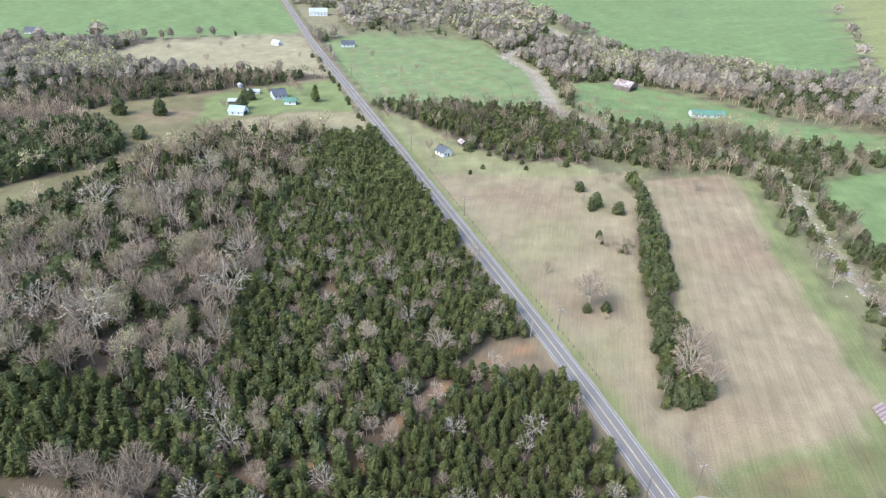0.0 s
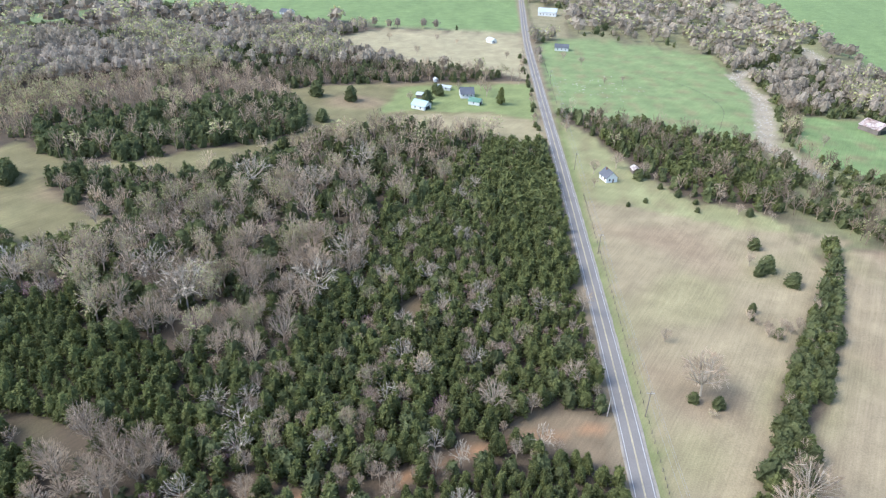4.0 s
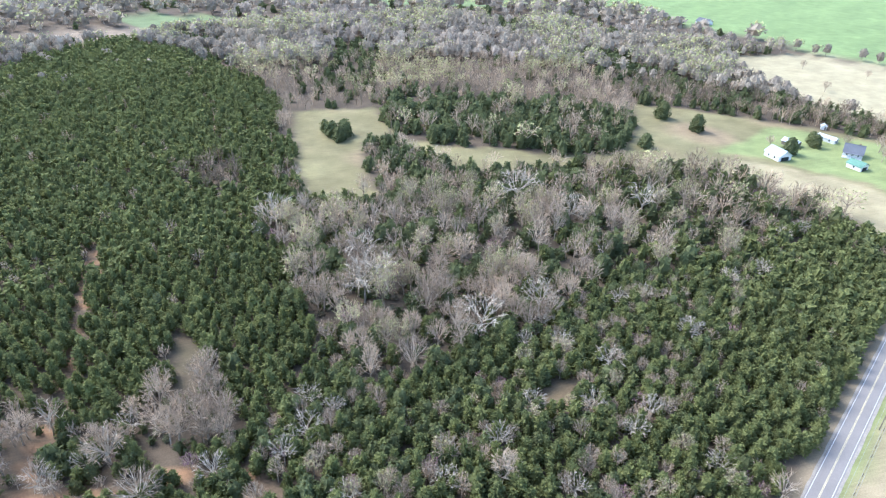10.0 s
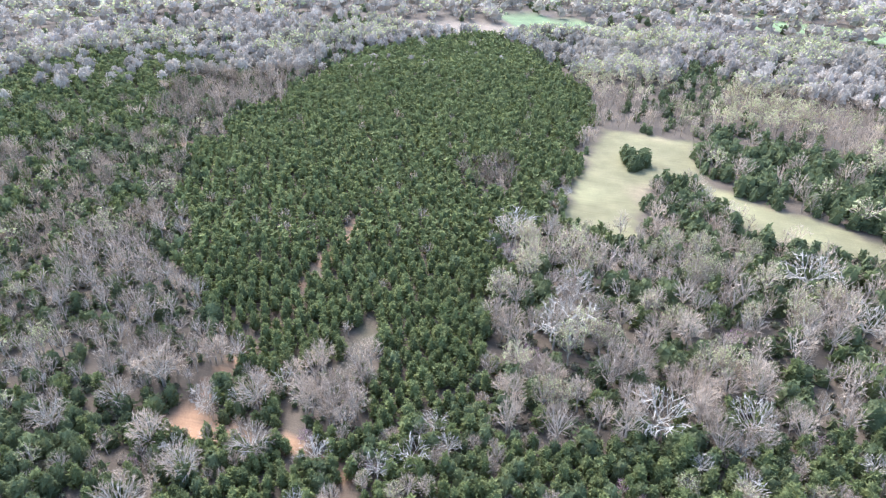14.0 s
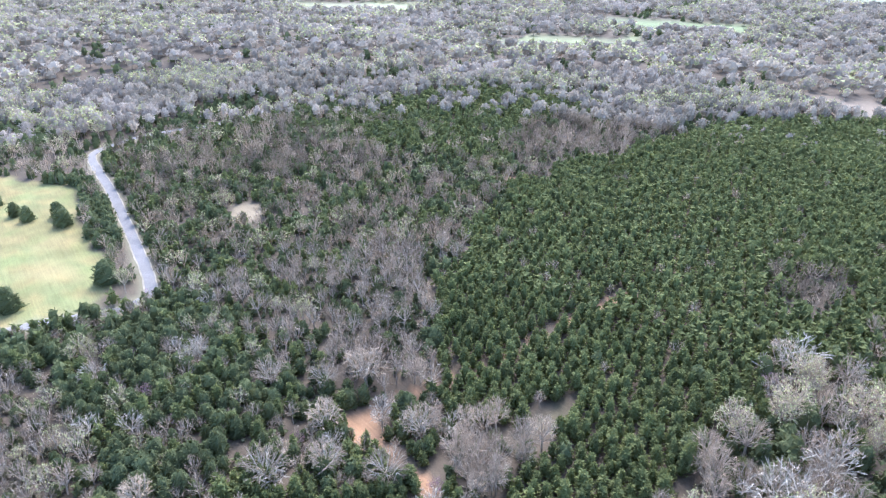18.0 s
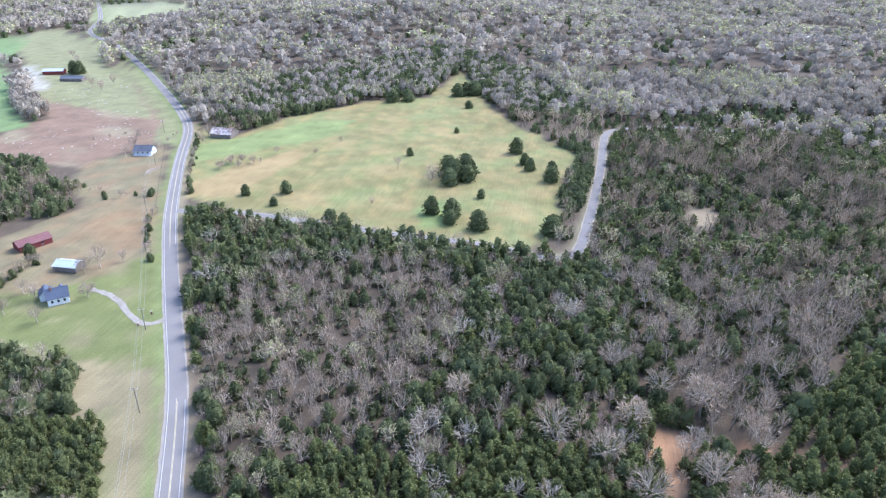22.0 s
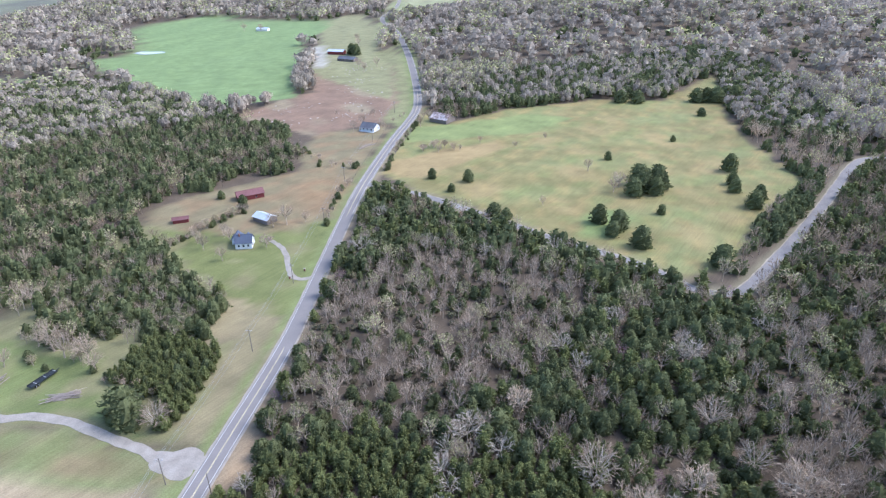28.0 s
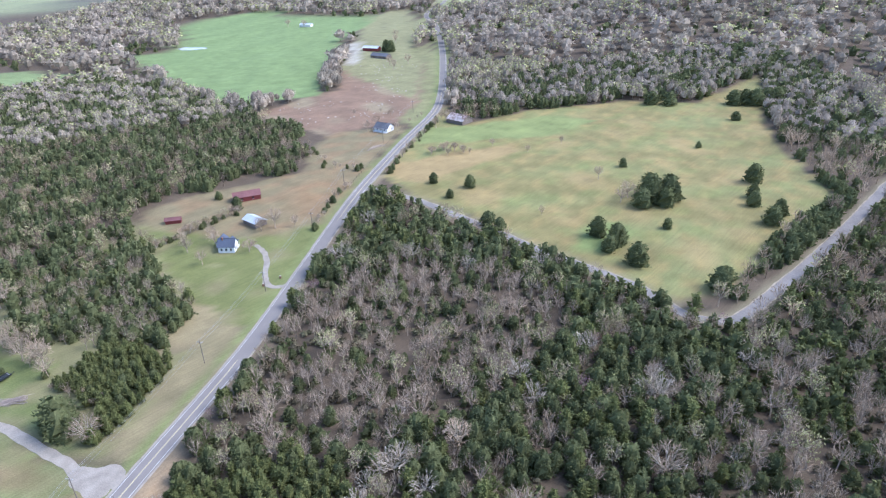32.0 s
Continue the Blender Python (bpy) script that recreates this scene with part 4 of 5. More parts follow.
def tree_thing(kind, x, y, tall, wide=1.0, variant=0, spin=0.0, group="", label=""):
    """A tree as a thing: an empty at its foot with trunk and crown."""
    name, text, cat = LABELS[kind]
    if group.startswith("brush"):
        name, cat = "cedar_bush" if kind == "cedar" else "bare_bush", "bush"
    root = tagged(new(name), label or text, cat, group)
    key = (kind, variant)
    if key not in MESHES:
        MESHES[key] = []
        for part_name, (faces, mat, soft) in SHAPES[kind, variant, 0].items():
            n = len(faces)
            MESHES[key].append((part_name, numpy_mesh(part_name, faces.reshape(-1, 3), np.arange(3 * n).reshape(n, 3), [mat], normals=soft.reshape(-1, 3), tone=np.full(3 * n, (0.5, 0.15, 0.8, 0.35, 0.65)[variant]))))
    for part_name, me in MESHES[key]:
        new(part_name, me).parent = root
    root.matrix_basis = Matrix.LocRotScale((x, y, float(height(x, y)) - 0.05), Euler((0, 0, spin)), (tall * wide, tall * wide, tall))
    return root


def drift(x, y):
    """Uneven edges between neighbouring woods."""
    return x + 1.5 * waves(x, y, 18, 51) + 7.0 * waves(x, y, 55, 53), y + 1.5 * waves(x, y, 18, 52) + 7.0 * waves(x, y, 55, 54)


def scatter(poly, gap, seed, loose=0.42):
    """Uneven points inside a polygon."""
    r = np.random.RandomState(seed)
    p = np.array(poly, float)
    lo, hi = p.min(0), p.max(0)
    xs, ys = np.meshgrid(np.arange(lo[0], hi[0], gap), np.arange(lo[1], hi[1], gap))
    x, y = xs.ravel() + r.uniform(-loose, loose, xs.size) * gap, ys.ravel() + r.uniform(-loose, loose, xs.size) * gap
    ok = to_edge(poly, *drift(x, y)) < 0
    return x[ok], y[ok]


def open_ground(x, y, margin=1.0):
    """Where trees may stand: off the roads, tracks and fields."""
    ok = (to_line(ROAD, x, y) > 6.3) & (to_line(SIDE_ROAD, x, y) > 5.0) & (to_line(DRIVE, x, y) > 4) & (to_line(GRAVEL_DRIVE, x, y) > 4)
    ok &= (to_line(TRACK, x, y) > 1.5 + 1.2 * waves(x, y, 14, 61)) & (to_line(CREEK, x, y) > 3.5 + 4.5 * np.clip((y - 320) / 60, 0, 1))
    for name, colour, poly in FIELDS:
        ok &= to_edge(poly, x, y) > margin
    return ok


HUB = (-60, 95)
PINE_WOODS = ("roadside_pine_stand", "roadside_mixed_wood", "corner_pine_stand", "young_pine_plantation", "trackside_wood", "south_cedar_wood", "hedgerow", "east_cedar_wood", "meadow_south_cedars", "lawn_edge_wood")
STRETCH = {"young_pine_plantation": 1.0, "young_roadside_pines": 0.75, "hedgerow": 0.85, "south_cedar_wood": 1.12, "cedar_island_wood": 1.25, "meadow_south_cedars": 1.2, "east_cedar_wood": 1.1, "grey_hardwood": 1.3, "south_hardwood": 0.85, "brushy_wood": 0.92, "corner_pine_stand": 0.85, "gully_hardwood": 1.1, "grey_clump": 1.15}
BROWN_WOODS = ("south_hardwood", "brushy_wood", "south_cedar_wood", "meadow_south_cedars", "east_cedar_wood", "gully_hardwood", "grey_clump", "lawn_edge_wood", "creek_wood", "east_pine_strip", "pasture_hedge")
SPACING = {"grey_hardwood": 6.9, "south_hardwood": 5.6, "brushy_wood": 5.4, "gully_hardwood": 6.0, "grey_clump": 6.6, "east_cedar_wood": 5.6}
forest = []
rng = np.random.RandomState(7)


def choose(mix, x, y, seed, size=38, drifts=0.75):
    """Kinds of tree, in drifts rather than evenly."""
    r = np.random.RandomState(seed)
    names = list(mix)
    score = np.stack([np.log(max(mix[k], 1e-6)) + drifts * waves(x, y, size, 70 + i) + r.gumbel(size=len(x)) for i, k in enumerate(names)], 1)
    return np.array(names)[score.argmax(1)]


taken = []
for i, (name, gap, mix, poly) in enumerate(STANDS):
    x, y = scatter(poly, gap, 20 + i, 0.27 if name == "young_pine_plantation" else 0.42)
    ok = open_ground(x, y, 0.6)
    for other in taken:
        ok &= to_edge(other, *drift(x, y)) > 0
    taken.append(poly)
    x, y = x[ok], y[ok]
    kind = choose(mix, x, y, 40 + i, 34, 1.5 if name in ("brushy_wood", "east_cedar_wood", "south_cedar_wood") else 0.75)
    kind[(kind == "sycamore") & (to_line(ROAD, x, y) < 14)] = "pine"
    big = np.isin(kind, ("bare", "bud", "sycamore")) & (name not in PINE_WOODS)
    keep = ~big | (rng.uniform(size=len(x)) < min(1, (gap / SPACING.get(name, 6.3 * STRETCH.get(name, 1.0))) ** 2))
    forest.append((name, x[keep], y[keep], kind[keep]))
# the far woods all round
OUTER = [(-1750, -1000), (-1100, -1750), (300, -1900), (900, -1300), (700, -300), (480, 100), (700, 400), (900, 800), (500, 1250), (-500, 1250), (-900, 1000), (-1450, 650), (-1800, 0)]
for name, gap, lo, hi in (("hillside_wood", 6.9, 0, 600), ("distant_wood", 17.5, 600, 1700)):
    x, y = scatter(OUTER, gap, 91)
    d = np.hypot(x - HUB[0], y - HUB[1])
    ok = (d >= lo) & (d < hi) & open_ground(x, y, 2.0)
    ok &= ~((x > 250) & (np.abs(y + 60) < 200)) & ~((x > -10) & (x < 110) & (y > -330) & (y < 60))
    ok &= ~((x > 0) & (x < 130) & (y > 50) & (y < 300))
    for other in taken:
        ok &= to_edge(other, *drift(x, y)) > 0
    x, y = x[ok], y[ok]
    forest.append((name, x, y, choose(dict(bare=0.62, cedar=0.20, bud=0.18) if lo == 0 else dict(bare=0.66, cedar=0.12, bud=0.22), x, y, 92, 150, 2.2)))

# the 290 nearest of the common kinds stand as single trees, the rest as woods
spots = {"pine": (-40, 95), "cedar": (-50, 20), "bare": (-95, 150), "bud": (-120, 190), "redbud": (-90, 110)}
LIMIT = {"pine": 290, "cedar": 240, "bare": 220, "bud": 70, "redbud": 40}
single = {}
for k, (hx, hy) in spots.items():
    d = np.concatenate([np.hypot(x - hx, y - hy)[kind == k] for n, x, y, kind in forest])
    single[k] = np.sort(d)[min(LIMIT[k], len(d) - 1)]


def wood_mesh(name, x, y, kind, seed, stretch):
    """One mesh of many trees."""
    r = np.random.RandomState(seed)
    z = height(x, y)
    d = np.hypot(x - HUB[0], y - HUB[1])
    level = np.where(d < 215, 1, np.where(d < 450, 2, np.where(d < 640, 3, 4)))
    level = np.where((level == 1) & np.isin(kind, ("pine", "cedar")) & (d > 175), 2, level)
    variant = r.randint(0, 5, len(x))
    lo, hi = np.array([TALL[k][0] for k in kind]), np.array([TALL[k][1] for k in kind])
    tall = (lo + (hi - lo) * r.uniform(0, 1, len(x))) * stretch * np.where(d > 640, 1.2, 1.0)
    if name in PINE_WOODS:
        tall = tall * np.where(np.isin(kind, ("bare", "bud", "sycamore")), 0.66, 1.0)
    wide = tall * r.uniform(0.85, 1.2, len(x)) * np.where(kind == "pine", 1.1, 1.0) * np.where(d > 640, 1.4, 1.0)
    spin = r.uniform(0, 6.28, len(x))
    mats, faces, index, soft, tones = [], [], [], [], []
    tone = r.uniform(0, 1, len(x))
    for k in np.unique(kind):
        for lv in range(1, LEVELS):
            for v in range(5):
                s = np.nonzero((kind == k) & (level == lv) & (variant == v))[0]
                if not len(s):
                    continue
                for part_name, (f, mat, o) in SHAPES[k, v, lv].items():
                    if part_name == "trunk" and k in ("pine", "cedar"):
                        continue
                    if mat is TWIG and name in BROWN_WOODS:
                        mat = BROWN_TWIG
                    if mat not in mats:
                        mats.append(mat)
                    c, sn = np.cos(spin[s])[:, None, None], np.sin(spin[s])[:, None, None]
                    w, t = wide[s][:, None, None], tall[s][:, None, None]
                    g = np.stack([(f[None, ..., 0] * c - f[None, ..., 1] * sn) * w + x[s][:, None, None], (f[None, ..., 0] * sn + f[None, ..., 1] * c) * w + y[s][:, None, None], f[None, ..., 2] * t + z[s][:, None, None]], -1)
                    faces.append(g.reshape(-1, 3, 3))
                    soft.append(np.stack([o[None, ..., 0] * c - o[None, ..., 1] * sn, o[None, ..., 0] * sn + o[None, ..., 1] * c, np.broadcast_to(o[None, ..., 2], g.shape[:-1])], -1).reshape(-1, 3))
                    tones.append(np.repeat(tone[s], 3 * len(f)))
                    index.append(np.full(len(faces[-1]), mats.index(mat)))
    f = np.concatenate(faces)
    n = len(f)
    return numpy_mesh(name, f.reshape(-1, 3), np.arange(3 * n).reshape(n, 3), mats, np.concatenate(index), normals=np.concatenate(soft), tone=np.concatenate(tones))


WOOD_LABELS = {
    "roadside_pine_stand": "dense stand of dark green young pines by the road",
    "roadside_mixed_wood": "mixed wood of green pines and bare grey trees",
    "corner_pine_stand": "dense young green pines beside the road",
    "grey_hardwood": "leafless grey-brown hardwood with a few budding trees",
    "young_pine_plantation": "even plantation of young dark green pines",
    "cedar_island_wood": "dark cedar wood standing in the tan meadow",
    "creek_wood": "bare trees and cedars along the stony creek",
    "hedgerow": "dark green hedgerow of cedars between two fields",
}
for i, (name, x, y, kind) in enumerate(forest):
    alone = np.zeros(len(x), bool)
    for k, (hx, hy) in spots.items():
        alone |= (kind == k) & (np.hypot(x - hx, y - hy) < single[k])
    s = STRETCH.get(name, 1.0)
    r = np.random.RandomState(300 + i)
    for j in np.nonzero(alone)[0]:
        k = str(kind[j])
        lo, hi = TALL[k]
        small = 0.66 if name in PINE_WOODS and k in ("bare", "bud", "sycamore") else 1.0
        tree_thing(k, x[j], y[j], small * s * r.uniform(lo, hi), r.uniform(0.85, 1.2), r.randint(0, 5), r.uniform(0, 6.28), "trees of the " + name.replace("_", " "))
    rest = ~alone
    if rest.any():
        ob = new(name, wood_mesh(name, x[rest], y[rest], kind[rest], 500 + i, s))
        tagged(ob, WOOD_LABELS.get(name, "mixed wood of bare grey trees and dark cedars"), "woodland", kind="stuff")

# low brush that fills the floor of the leafless woods
def brush_mesh(title, kind, level, mat, low, high, stands, gap, seed):
    """Low growth scattered over the floor of several woods, as one mesh."""
    r = np.random.RandomState(seed)
    got, soft, tones = [], [], []
    for k, (name, spacing, mix, poly) in enumerate(stands):
        x, y = scatter(poly, gap, seed + k)
        ok = open_ground(x, y, 1.0) & (waves(x, y, 26, seed) > -0.55)
        x, y = x[ok], y[ok]
        z = height(x, y)
        for v in range(5):
            f, own, o = SHAPES[kind, v, level]["crown"]
            s = np.nonzero(r.randint(0, 5, len(x)) == v)[0]
            tall, a = r.uniform(low, high, (len(s), 1, 1)), r.uniform(0, 6.28, (len(s), 1, 1))
            wide, c, sn = tall * r.uniform(*((1.1, 1.9) if kind == "bare" else (0.8, 1.2)), (len(s), 1, 1)), np.cos(a), np.sin(a)
            at = [p[s][:, None, None] for p in (x, y, z)]
            got.append(np.stack([(f[None, ..., 0] * c - f[None, ..., 1] * sn) * wide + at[0], (f[None, ..., 0] * sn + f[None, ..., 1] * c) * wide + at[1], (f[None, ..., 2] - (0.25 if kind == "bare" else 0)) * tall + at[2]], -1).reshape(-1, 3, 3))
            soft.append(np.stack([o[None, ..., 0] * c - o[None, ..., 1] * sn, o[None, ..., 0] * sn + o[None, ..., 1] * c, np.broadcast_to(o[None, ..., 2], (len(s),) + o.shape[:2])], -1).reshape(-1, 3))
            tones.append(np.repeat(r.uniform(0, 1, len(s)), 3 * len(f)))
    f = np.concatenate(got)
    return numpy_mesh(title, f.reshape(-1, 3), np.arange(3 * len(f)).reshape(-1, 3), [mat], normals=np.concatenate(soft), tone=np.concatenate(tones))


LEAFLESS = [q for q in STANDS if q[0] in ("gully_hardwood", "grey_clump", "grey_hardwood", "south_hardwood", "brushy_wood", "south_cedar_wood")]
tagged(new("undergrowth", brush_mesh("undergrowth", "bare", 4, BRUSH, 1.6, 3.6, LEAFLESS, 5.0, 600)), "low brown brush under the leafless woods", "undergrowth", kind="stuff")
tagged(new("young_cedars", brush_mesh("young_cedars", "cedar", 3, CEDAR, 2.4, 5.2, [q for q in LEAFLESS if q[0] != "south_hardwood"], 6.4, 640)), "small dark cedars growing under the leafless trees", "young cedars", kind="stuff")


# brush along banks, fences and field edges
def shrub_line(line, gap, wide, seed, mix):
    r = np.random.RandomState(seed)
    p = smooth_line(line, gap)
    p = p + r.normal(0, wide, p.shape)
    for j, (x, y) in enumerate(p):
        k = mix[r.randint(0, len(mix))]
        tree_thing(k, x, y, r.uniform(2.2, 5.0) * (1.0 if k == "cedar" else 1.3), r.uniform(1.0, 1.5), r.randint(0, 5), r.uniform(0, 6.28), "brush along the field edges", "small dark cedar bush at a field edge" if k == "cedar" else "low leafless grey bush at a field edge")


shrub_line([(13, -176), (16, -150), (14, -130), (13, -118)], 3.5, 1.2, 1, ("bare", "bare", "cedar"))
shrub_line([(62, -131), (67, -128), (75, -111), (81, -96), (85, -88)], 1.0, 0.5, 2, ("bare", "bud", "bare", "cedar"))
shrub_line([(14, -205), (40, -210), (62, -236)], 4.0, 2.0, 3, ("bare", "cedar"))
shrub_line([(-20, -246), (-34, -250), (-46, -244)], 2.5, 1.5, 4, ("bare", "bare"))
shrub_line([(44, 330), (60, 306), (96, 282)], 5.0, 3.0, 5, ("bare", "cedar"))
shrub_line([(8, 400), (9, 440)], 5.0, 1.0, 6, ("bare",))
shrub_line([(-12, 400), (-12, 500), (-14, 600)], 9.0, 1.0, 7, ("bare", "cedar"))
shrub_line([(12, -318), (24, -340), (60, -330)], 7.0, 4.0, 8, ("bare",))
shrub_line([(-3, -200), (-5, -262), (-8, -326)], 4.0, 0.8, 9, ("bare", "bare", "cedar"))
shrub_line([(30, 24), (44, 22), (60, 14), (90, 8)], 4.0, 2.0, 10, ("bare", "cedar", "bud"))
shrub_line([(56, 200), (62, 184), (70, 190)], 2.5, 1.5, 11, ("bare", "cedar"))

# trees that stand alone
LONE = [
    ("cedar", -140, -126, 8.5, 1.3), ("cedar", -131, -134, 8, 1.2), ("cedar", -136, -118, 6.5, 1.2), ("cedar", -149, -108, 8.5, 1.35), ("cedar", -165, -146, 4.5, 1.2),
    ("cedar", -160, -178, 9.5, 1.4), ("bare", -152, -176, 8, 1.4), ("cedar", -154, -170, 8, 1.4), ("cedar", -166, -172, 8, 1.3),
    ("cedar", -75, -138, 6, 1.5), ("cedar", -82, -134, 5, 1.4), ("cedar", -35, -190, 5, 1.2), ("cedar", -58, -186, 6, 1.2), ("bare", -131, -206, 9, 1.2), ("cedar", -146, -230, 4.5, 1.2),
    ("cedar", -218, -214, 8.5, 1.3), ("cedar", -213, -190, 6, 1.2), ("cedar", -211, -178, 6.5, 1.2), ("cedar", -222, -168, 7, 1.2), ("cedar", -216, -158, 8, 1.3), ("cedar", -182, -90, 8.5, 1.4),
    ("cedar", -168, -181, 11, 1.4), ("bare", -147, -182, 10, 1.5), ("bare", -143, -175, 9, 1.5), ("cedar", -158, -186, 10, 1.4), ("cedar", -236, -384, 9, 1.5), ("cedar", -244, -386, 9, 1.5), ("cedar", -252, -384, 10, 1.5), ("cedar", -260, -386, 10, 1.5), ("cedar", -268, -388, 10, 1.5), ("cedar", -49, -170, 4, 1.3), ("bare", -22, -243, 5, 1.6), ("bare", -28, -250, 5, 1.6), ("bare", -85, -254, 5, 1.5), ("bare", -102, -154, 6, 1.1), ("bare", -60, -262, 6, 1.2), ("bare", -106, -272, 6, 1.0),
    ("cedar", -196, -276, 3.5, 1.2), ("cedar", -172, -380, 8, 1.6), ("cedar", -186, -378, 8, 1.6), ("cedar", -230, -340, 5, 1.6),
    ("cedar", -142, 443, 8.5, 1.2), ("cedar", -152, 395, 6.5, 1.4), ("cedar", -168, 448, 9, 1.2), ("cedar", -296, 278, 7.5, 1.3), ("cedar", -290, 283, 8, 1.4), ("cedar", -286, 276, 7, 1.3), ("cedar", -304, 280, 6, 1.2),
    ("cedar", -210, 284, 8.5, 1.1), ("cedar", -199, 295, 4.5, 1.3), ("cedar", -176, 290, 8.5, 1.3), ("cedar", -184, 296, 8, 1.2), ("cedar", -150, 318, 9, 1.2), ("pine", -35, 452, 13, 1.0), ("bare", -100, 452, 8, 1.2),
    ("cedar", -88, 448, 8, 1.2), ("cedar", -80, 470, 6.5, 1.1), ("cedar", -84, 476, 6, 1.1), ("bare", -45, 470, 11, 1.2), ("bare", -50, 486, 12, 1.2), ("bare", -20, 508, 8, 1.0), ("bare", -66, 480, 9, 1.2),
    ("sycamore", 26, 150, 17, 1.15), ("sycamore", 42, 110, 15, 1.0), ("sycamore", 34, 100, 15, 1.1), ("sycamore", 38, 94, 14, 1.0), ("bare", 21, 178, 6, 1.2),
    ("cedar", 75, 232, 6, 1.3), ("bare", 76, 254, 7, 1.0), ("cedar", 77, 252, 4.5, 1.3), ("cedar", 82, 221, 5, 1.4), ("cedar", 71, 228, 4, 1.2), ("bare", 70, 236, 7, 1.0), ("bare", 60, 188, 5, 1.2), ("bare", 66, 190, 5, 1.3),
    ("cedar", 23, 147, 3.0, 1.3), ("cedar", 30, 145, 3.4, 1.3), ("bud", 27, 141, 3.0, 1.5), ("bare", 128, 170, 6, 1.2), ("bare", 140, 236, 9, 1.2),
    ("sycamore", -147, 80, 14, 1.1), ("sycamore", -126, 79, 13, 1.1), ("sycamore", -139, 51, 14, 1.1), ("sycamore", -112, 48, 14, 1.05), ("sycamore", -122, 62, 13, 1.0), ("sycamore", -166, 50, 16, 1.25), ("sycamore", -158, 38, 13, 1.0),
    ("sycamore", -91, 23, 12, 1.0), ("sycamore", -150, 22, 13, 1.0), ("bare", -172, 66, 13, 1.2), ("bare", -138, 96, 13, 1.2), ("bare", -132, 102, 13, 1.2), ("sycamore", -62, 148, 11, 1.0), ("sycamore", -78, 142, 10, 0.9), ("sycamore", -40, 136, 12, 1.0), ("sycamore", -14, 150, 11, 1.0),
    ("bare", 66, -86, 9, 1.3), ("bare", 56, -96, 9, 1.3), ("bare", 62, -102, 8, 1.2), ("bare", 72, -92, 8, 1.1), ("bare", 34, -118, 12, 1.3), ("bare", 40, -114, 9, 1.3), ("bare", 25, -122, 7, 1.2), ("bare", 52, -76, 8, 1.2), ("redbud", 36, -92, 7, 1.4),
    ("bare", 84, 3, 13, 1.3), ("bare", 77, 7, 12, 1.3), ("bare", 66, 9, 12, 1.3), ("bud", 92, -5, 10, 1.2), ("bare", 112, 30, 10, 1.2), ("cedar", 102, 47, 6, 1.4), ("cedar", 66, -138, 6, 1.1), ("cedar", 84, -150, 4, 1.2), ("sycamore", 23, 40, 10, 1.1), ("cedar", 36, 36, 9, 1.5), ("cedar", 33, 39, 8, 1.4), ("bare", 70, 8, 9, 1.4), ("bare", 96, 14, 8, 1.3), ("bare", 60, 14, 9, 1.3),
    ("bare", 16, 330, 9, 1.2), ("bare", 30, 340, 10, 1.3), ("bare", 44, 332, 9, 1.3), ("cedar", 40, 326, 5, 1.3), ("bare", 14, 312, 6, 1.2), ("cedar", 38, 296, 2.2, 1.3), ("cedar", 28, 290, 2, 1.2), ("cedar", 62, 288, 2.2, 1.3),
    ("bare", -96, 650, 8, 1.2), ("bare", -110, 592, 9, 1.3), ("bare", -76, 643, 6, 1.2), ("bare", -28, 595, 7, 1.3), ("bare", -143, 648, 8, 1.2), ("bare", 50, 520, 6, 1.1), ("bare", 66, 530, 6, 1.1), ("bare", 24, 600, 8, 1.2), ("bare", 38, 580, 9, 1.2), ("bare", -22, -240, 6, 1.7), ("bare", -29, -248, 6, 1.7), ("bare", -36, -250, 6, 1.7), ("bare", -33, -240, 5, 1.7), ("bare", 38, -286, 10, 1.2), ("bare", 34, -300, 10, 1.2), ("bare", 16, -292, 7, 1.0), ("bare", -16, -318, 10, 1.2), ("bare", -12, -300, 9, 1.2), ("bare", -24, -328, 8, 1.2), ("bare", 170, 396, 8, 1.2),
    ("bare", 78, -500, 12, 1.2), ("bare", 88, -520, 12, 1.2), ("bare", 70, -530, 12, 1.2), ("cedar", 110, -600, 10, 1.3), ("cedar", 116, -604, 10, 1.3), ("bare", 120, -660, 11, 1.3), ("bare", 132, -700, 11, 1.3), ("bare", 300, -790, 12, 1.4), ("bare", 330, -800, 12, 1.4),
]
for i, (k, x, y, tall, wide) in enumerate(LONE):
    text = {"cedar": "dark rounded cedar standing alone in the grass", "bare": "leafless grey tree standing alone in the grass", "pine": "tall lone pine beside the farmhouse"}.get(k, "")
    tree_thing(k, x, y, tall * (1.4 if k == "cedar" else 1.0), wide, i % 5, i * 1.7, "lone trees", text)


# ---- building things ----
def part(name, bm, material, parent, label=""):
    """Links a bmesh as one mesh object under a thing or a part."""
    me = bpy.data.meshes.new(name)
    bmesh.ops.recalc_face_normals(bm, faces=bm.faces)
    bm.to_mesh(me)
    bm.free()
    me.materials.append(material)
    ob = new(name, me)
    ob.parent = parent
    return tagged(ob, label)


def box(lo, hi, bevel=0.0):
    bm = bmesh.new()
    bmesh.ops.create_cube(bm, size=1)
    for v in bm.verts:
        v.co = [lo[i] + (hi[i] - lo[i]) * (v.co[i] + 0.5) for i in range(3)]
    if bevel:
        bmesh.ops.bevel(bm, geom=list(bm.edges), offset=bevel, segments=1, affect="EDGES")
    return bm


def rod(a, b, ra, rb, n=8):
    f = tube(a, b, ra, rb, n)
    bm = bmesh.new()
    for t in f:
        bm.faces.new([bm.verts.new(v) for v in t])
    bmesh.ops.remove_doubles(bm, verts=bm.verts, dist=1e-4)
    bmesh.ops.holes_fill(bm, edges=bm.edges)
    return bm


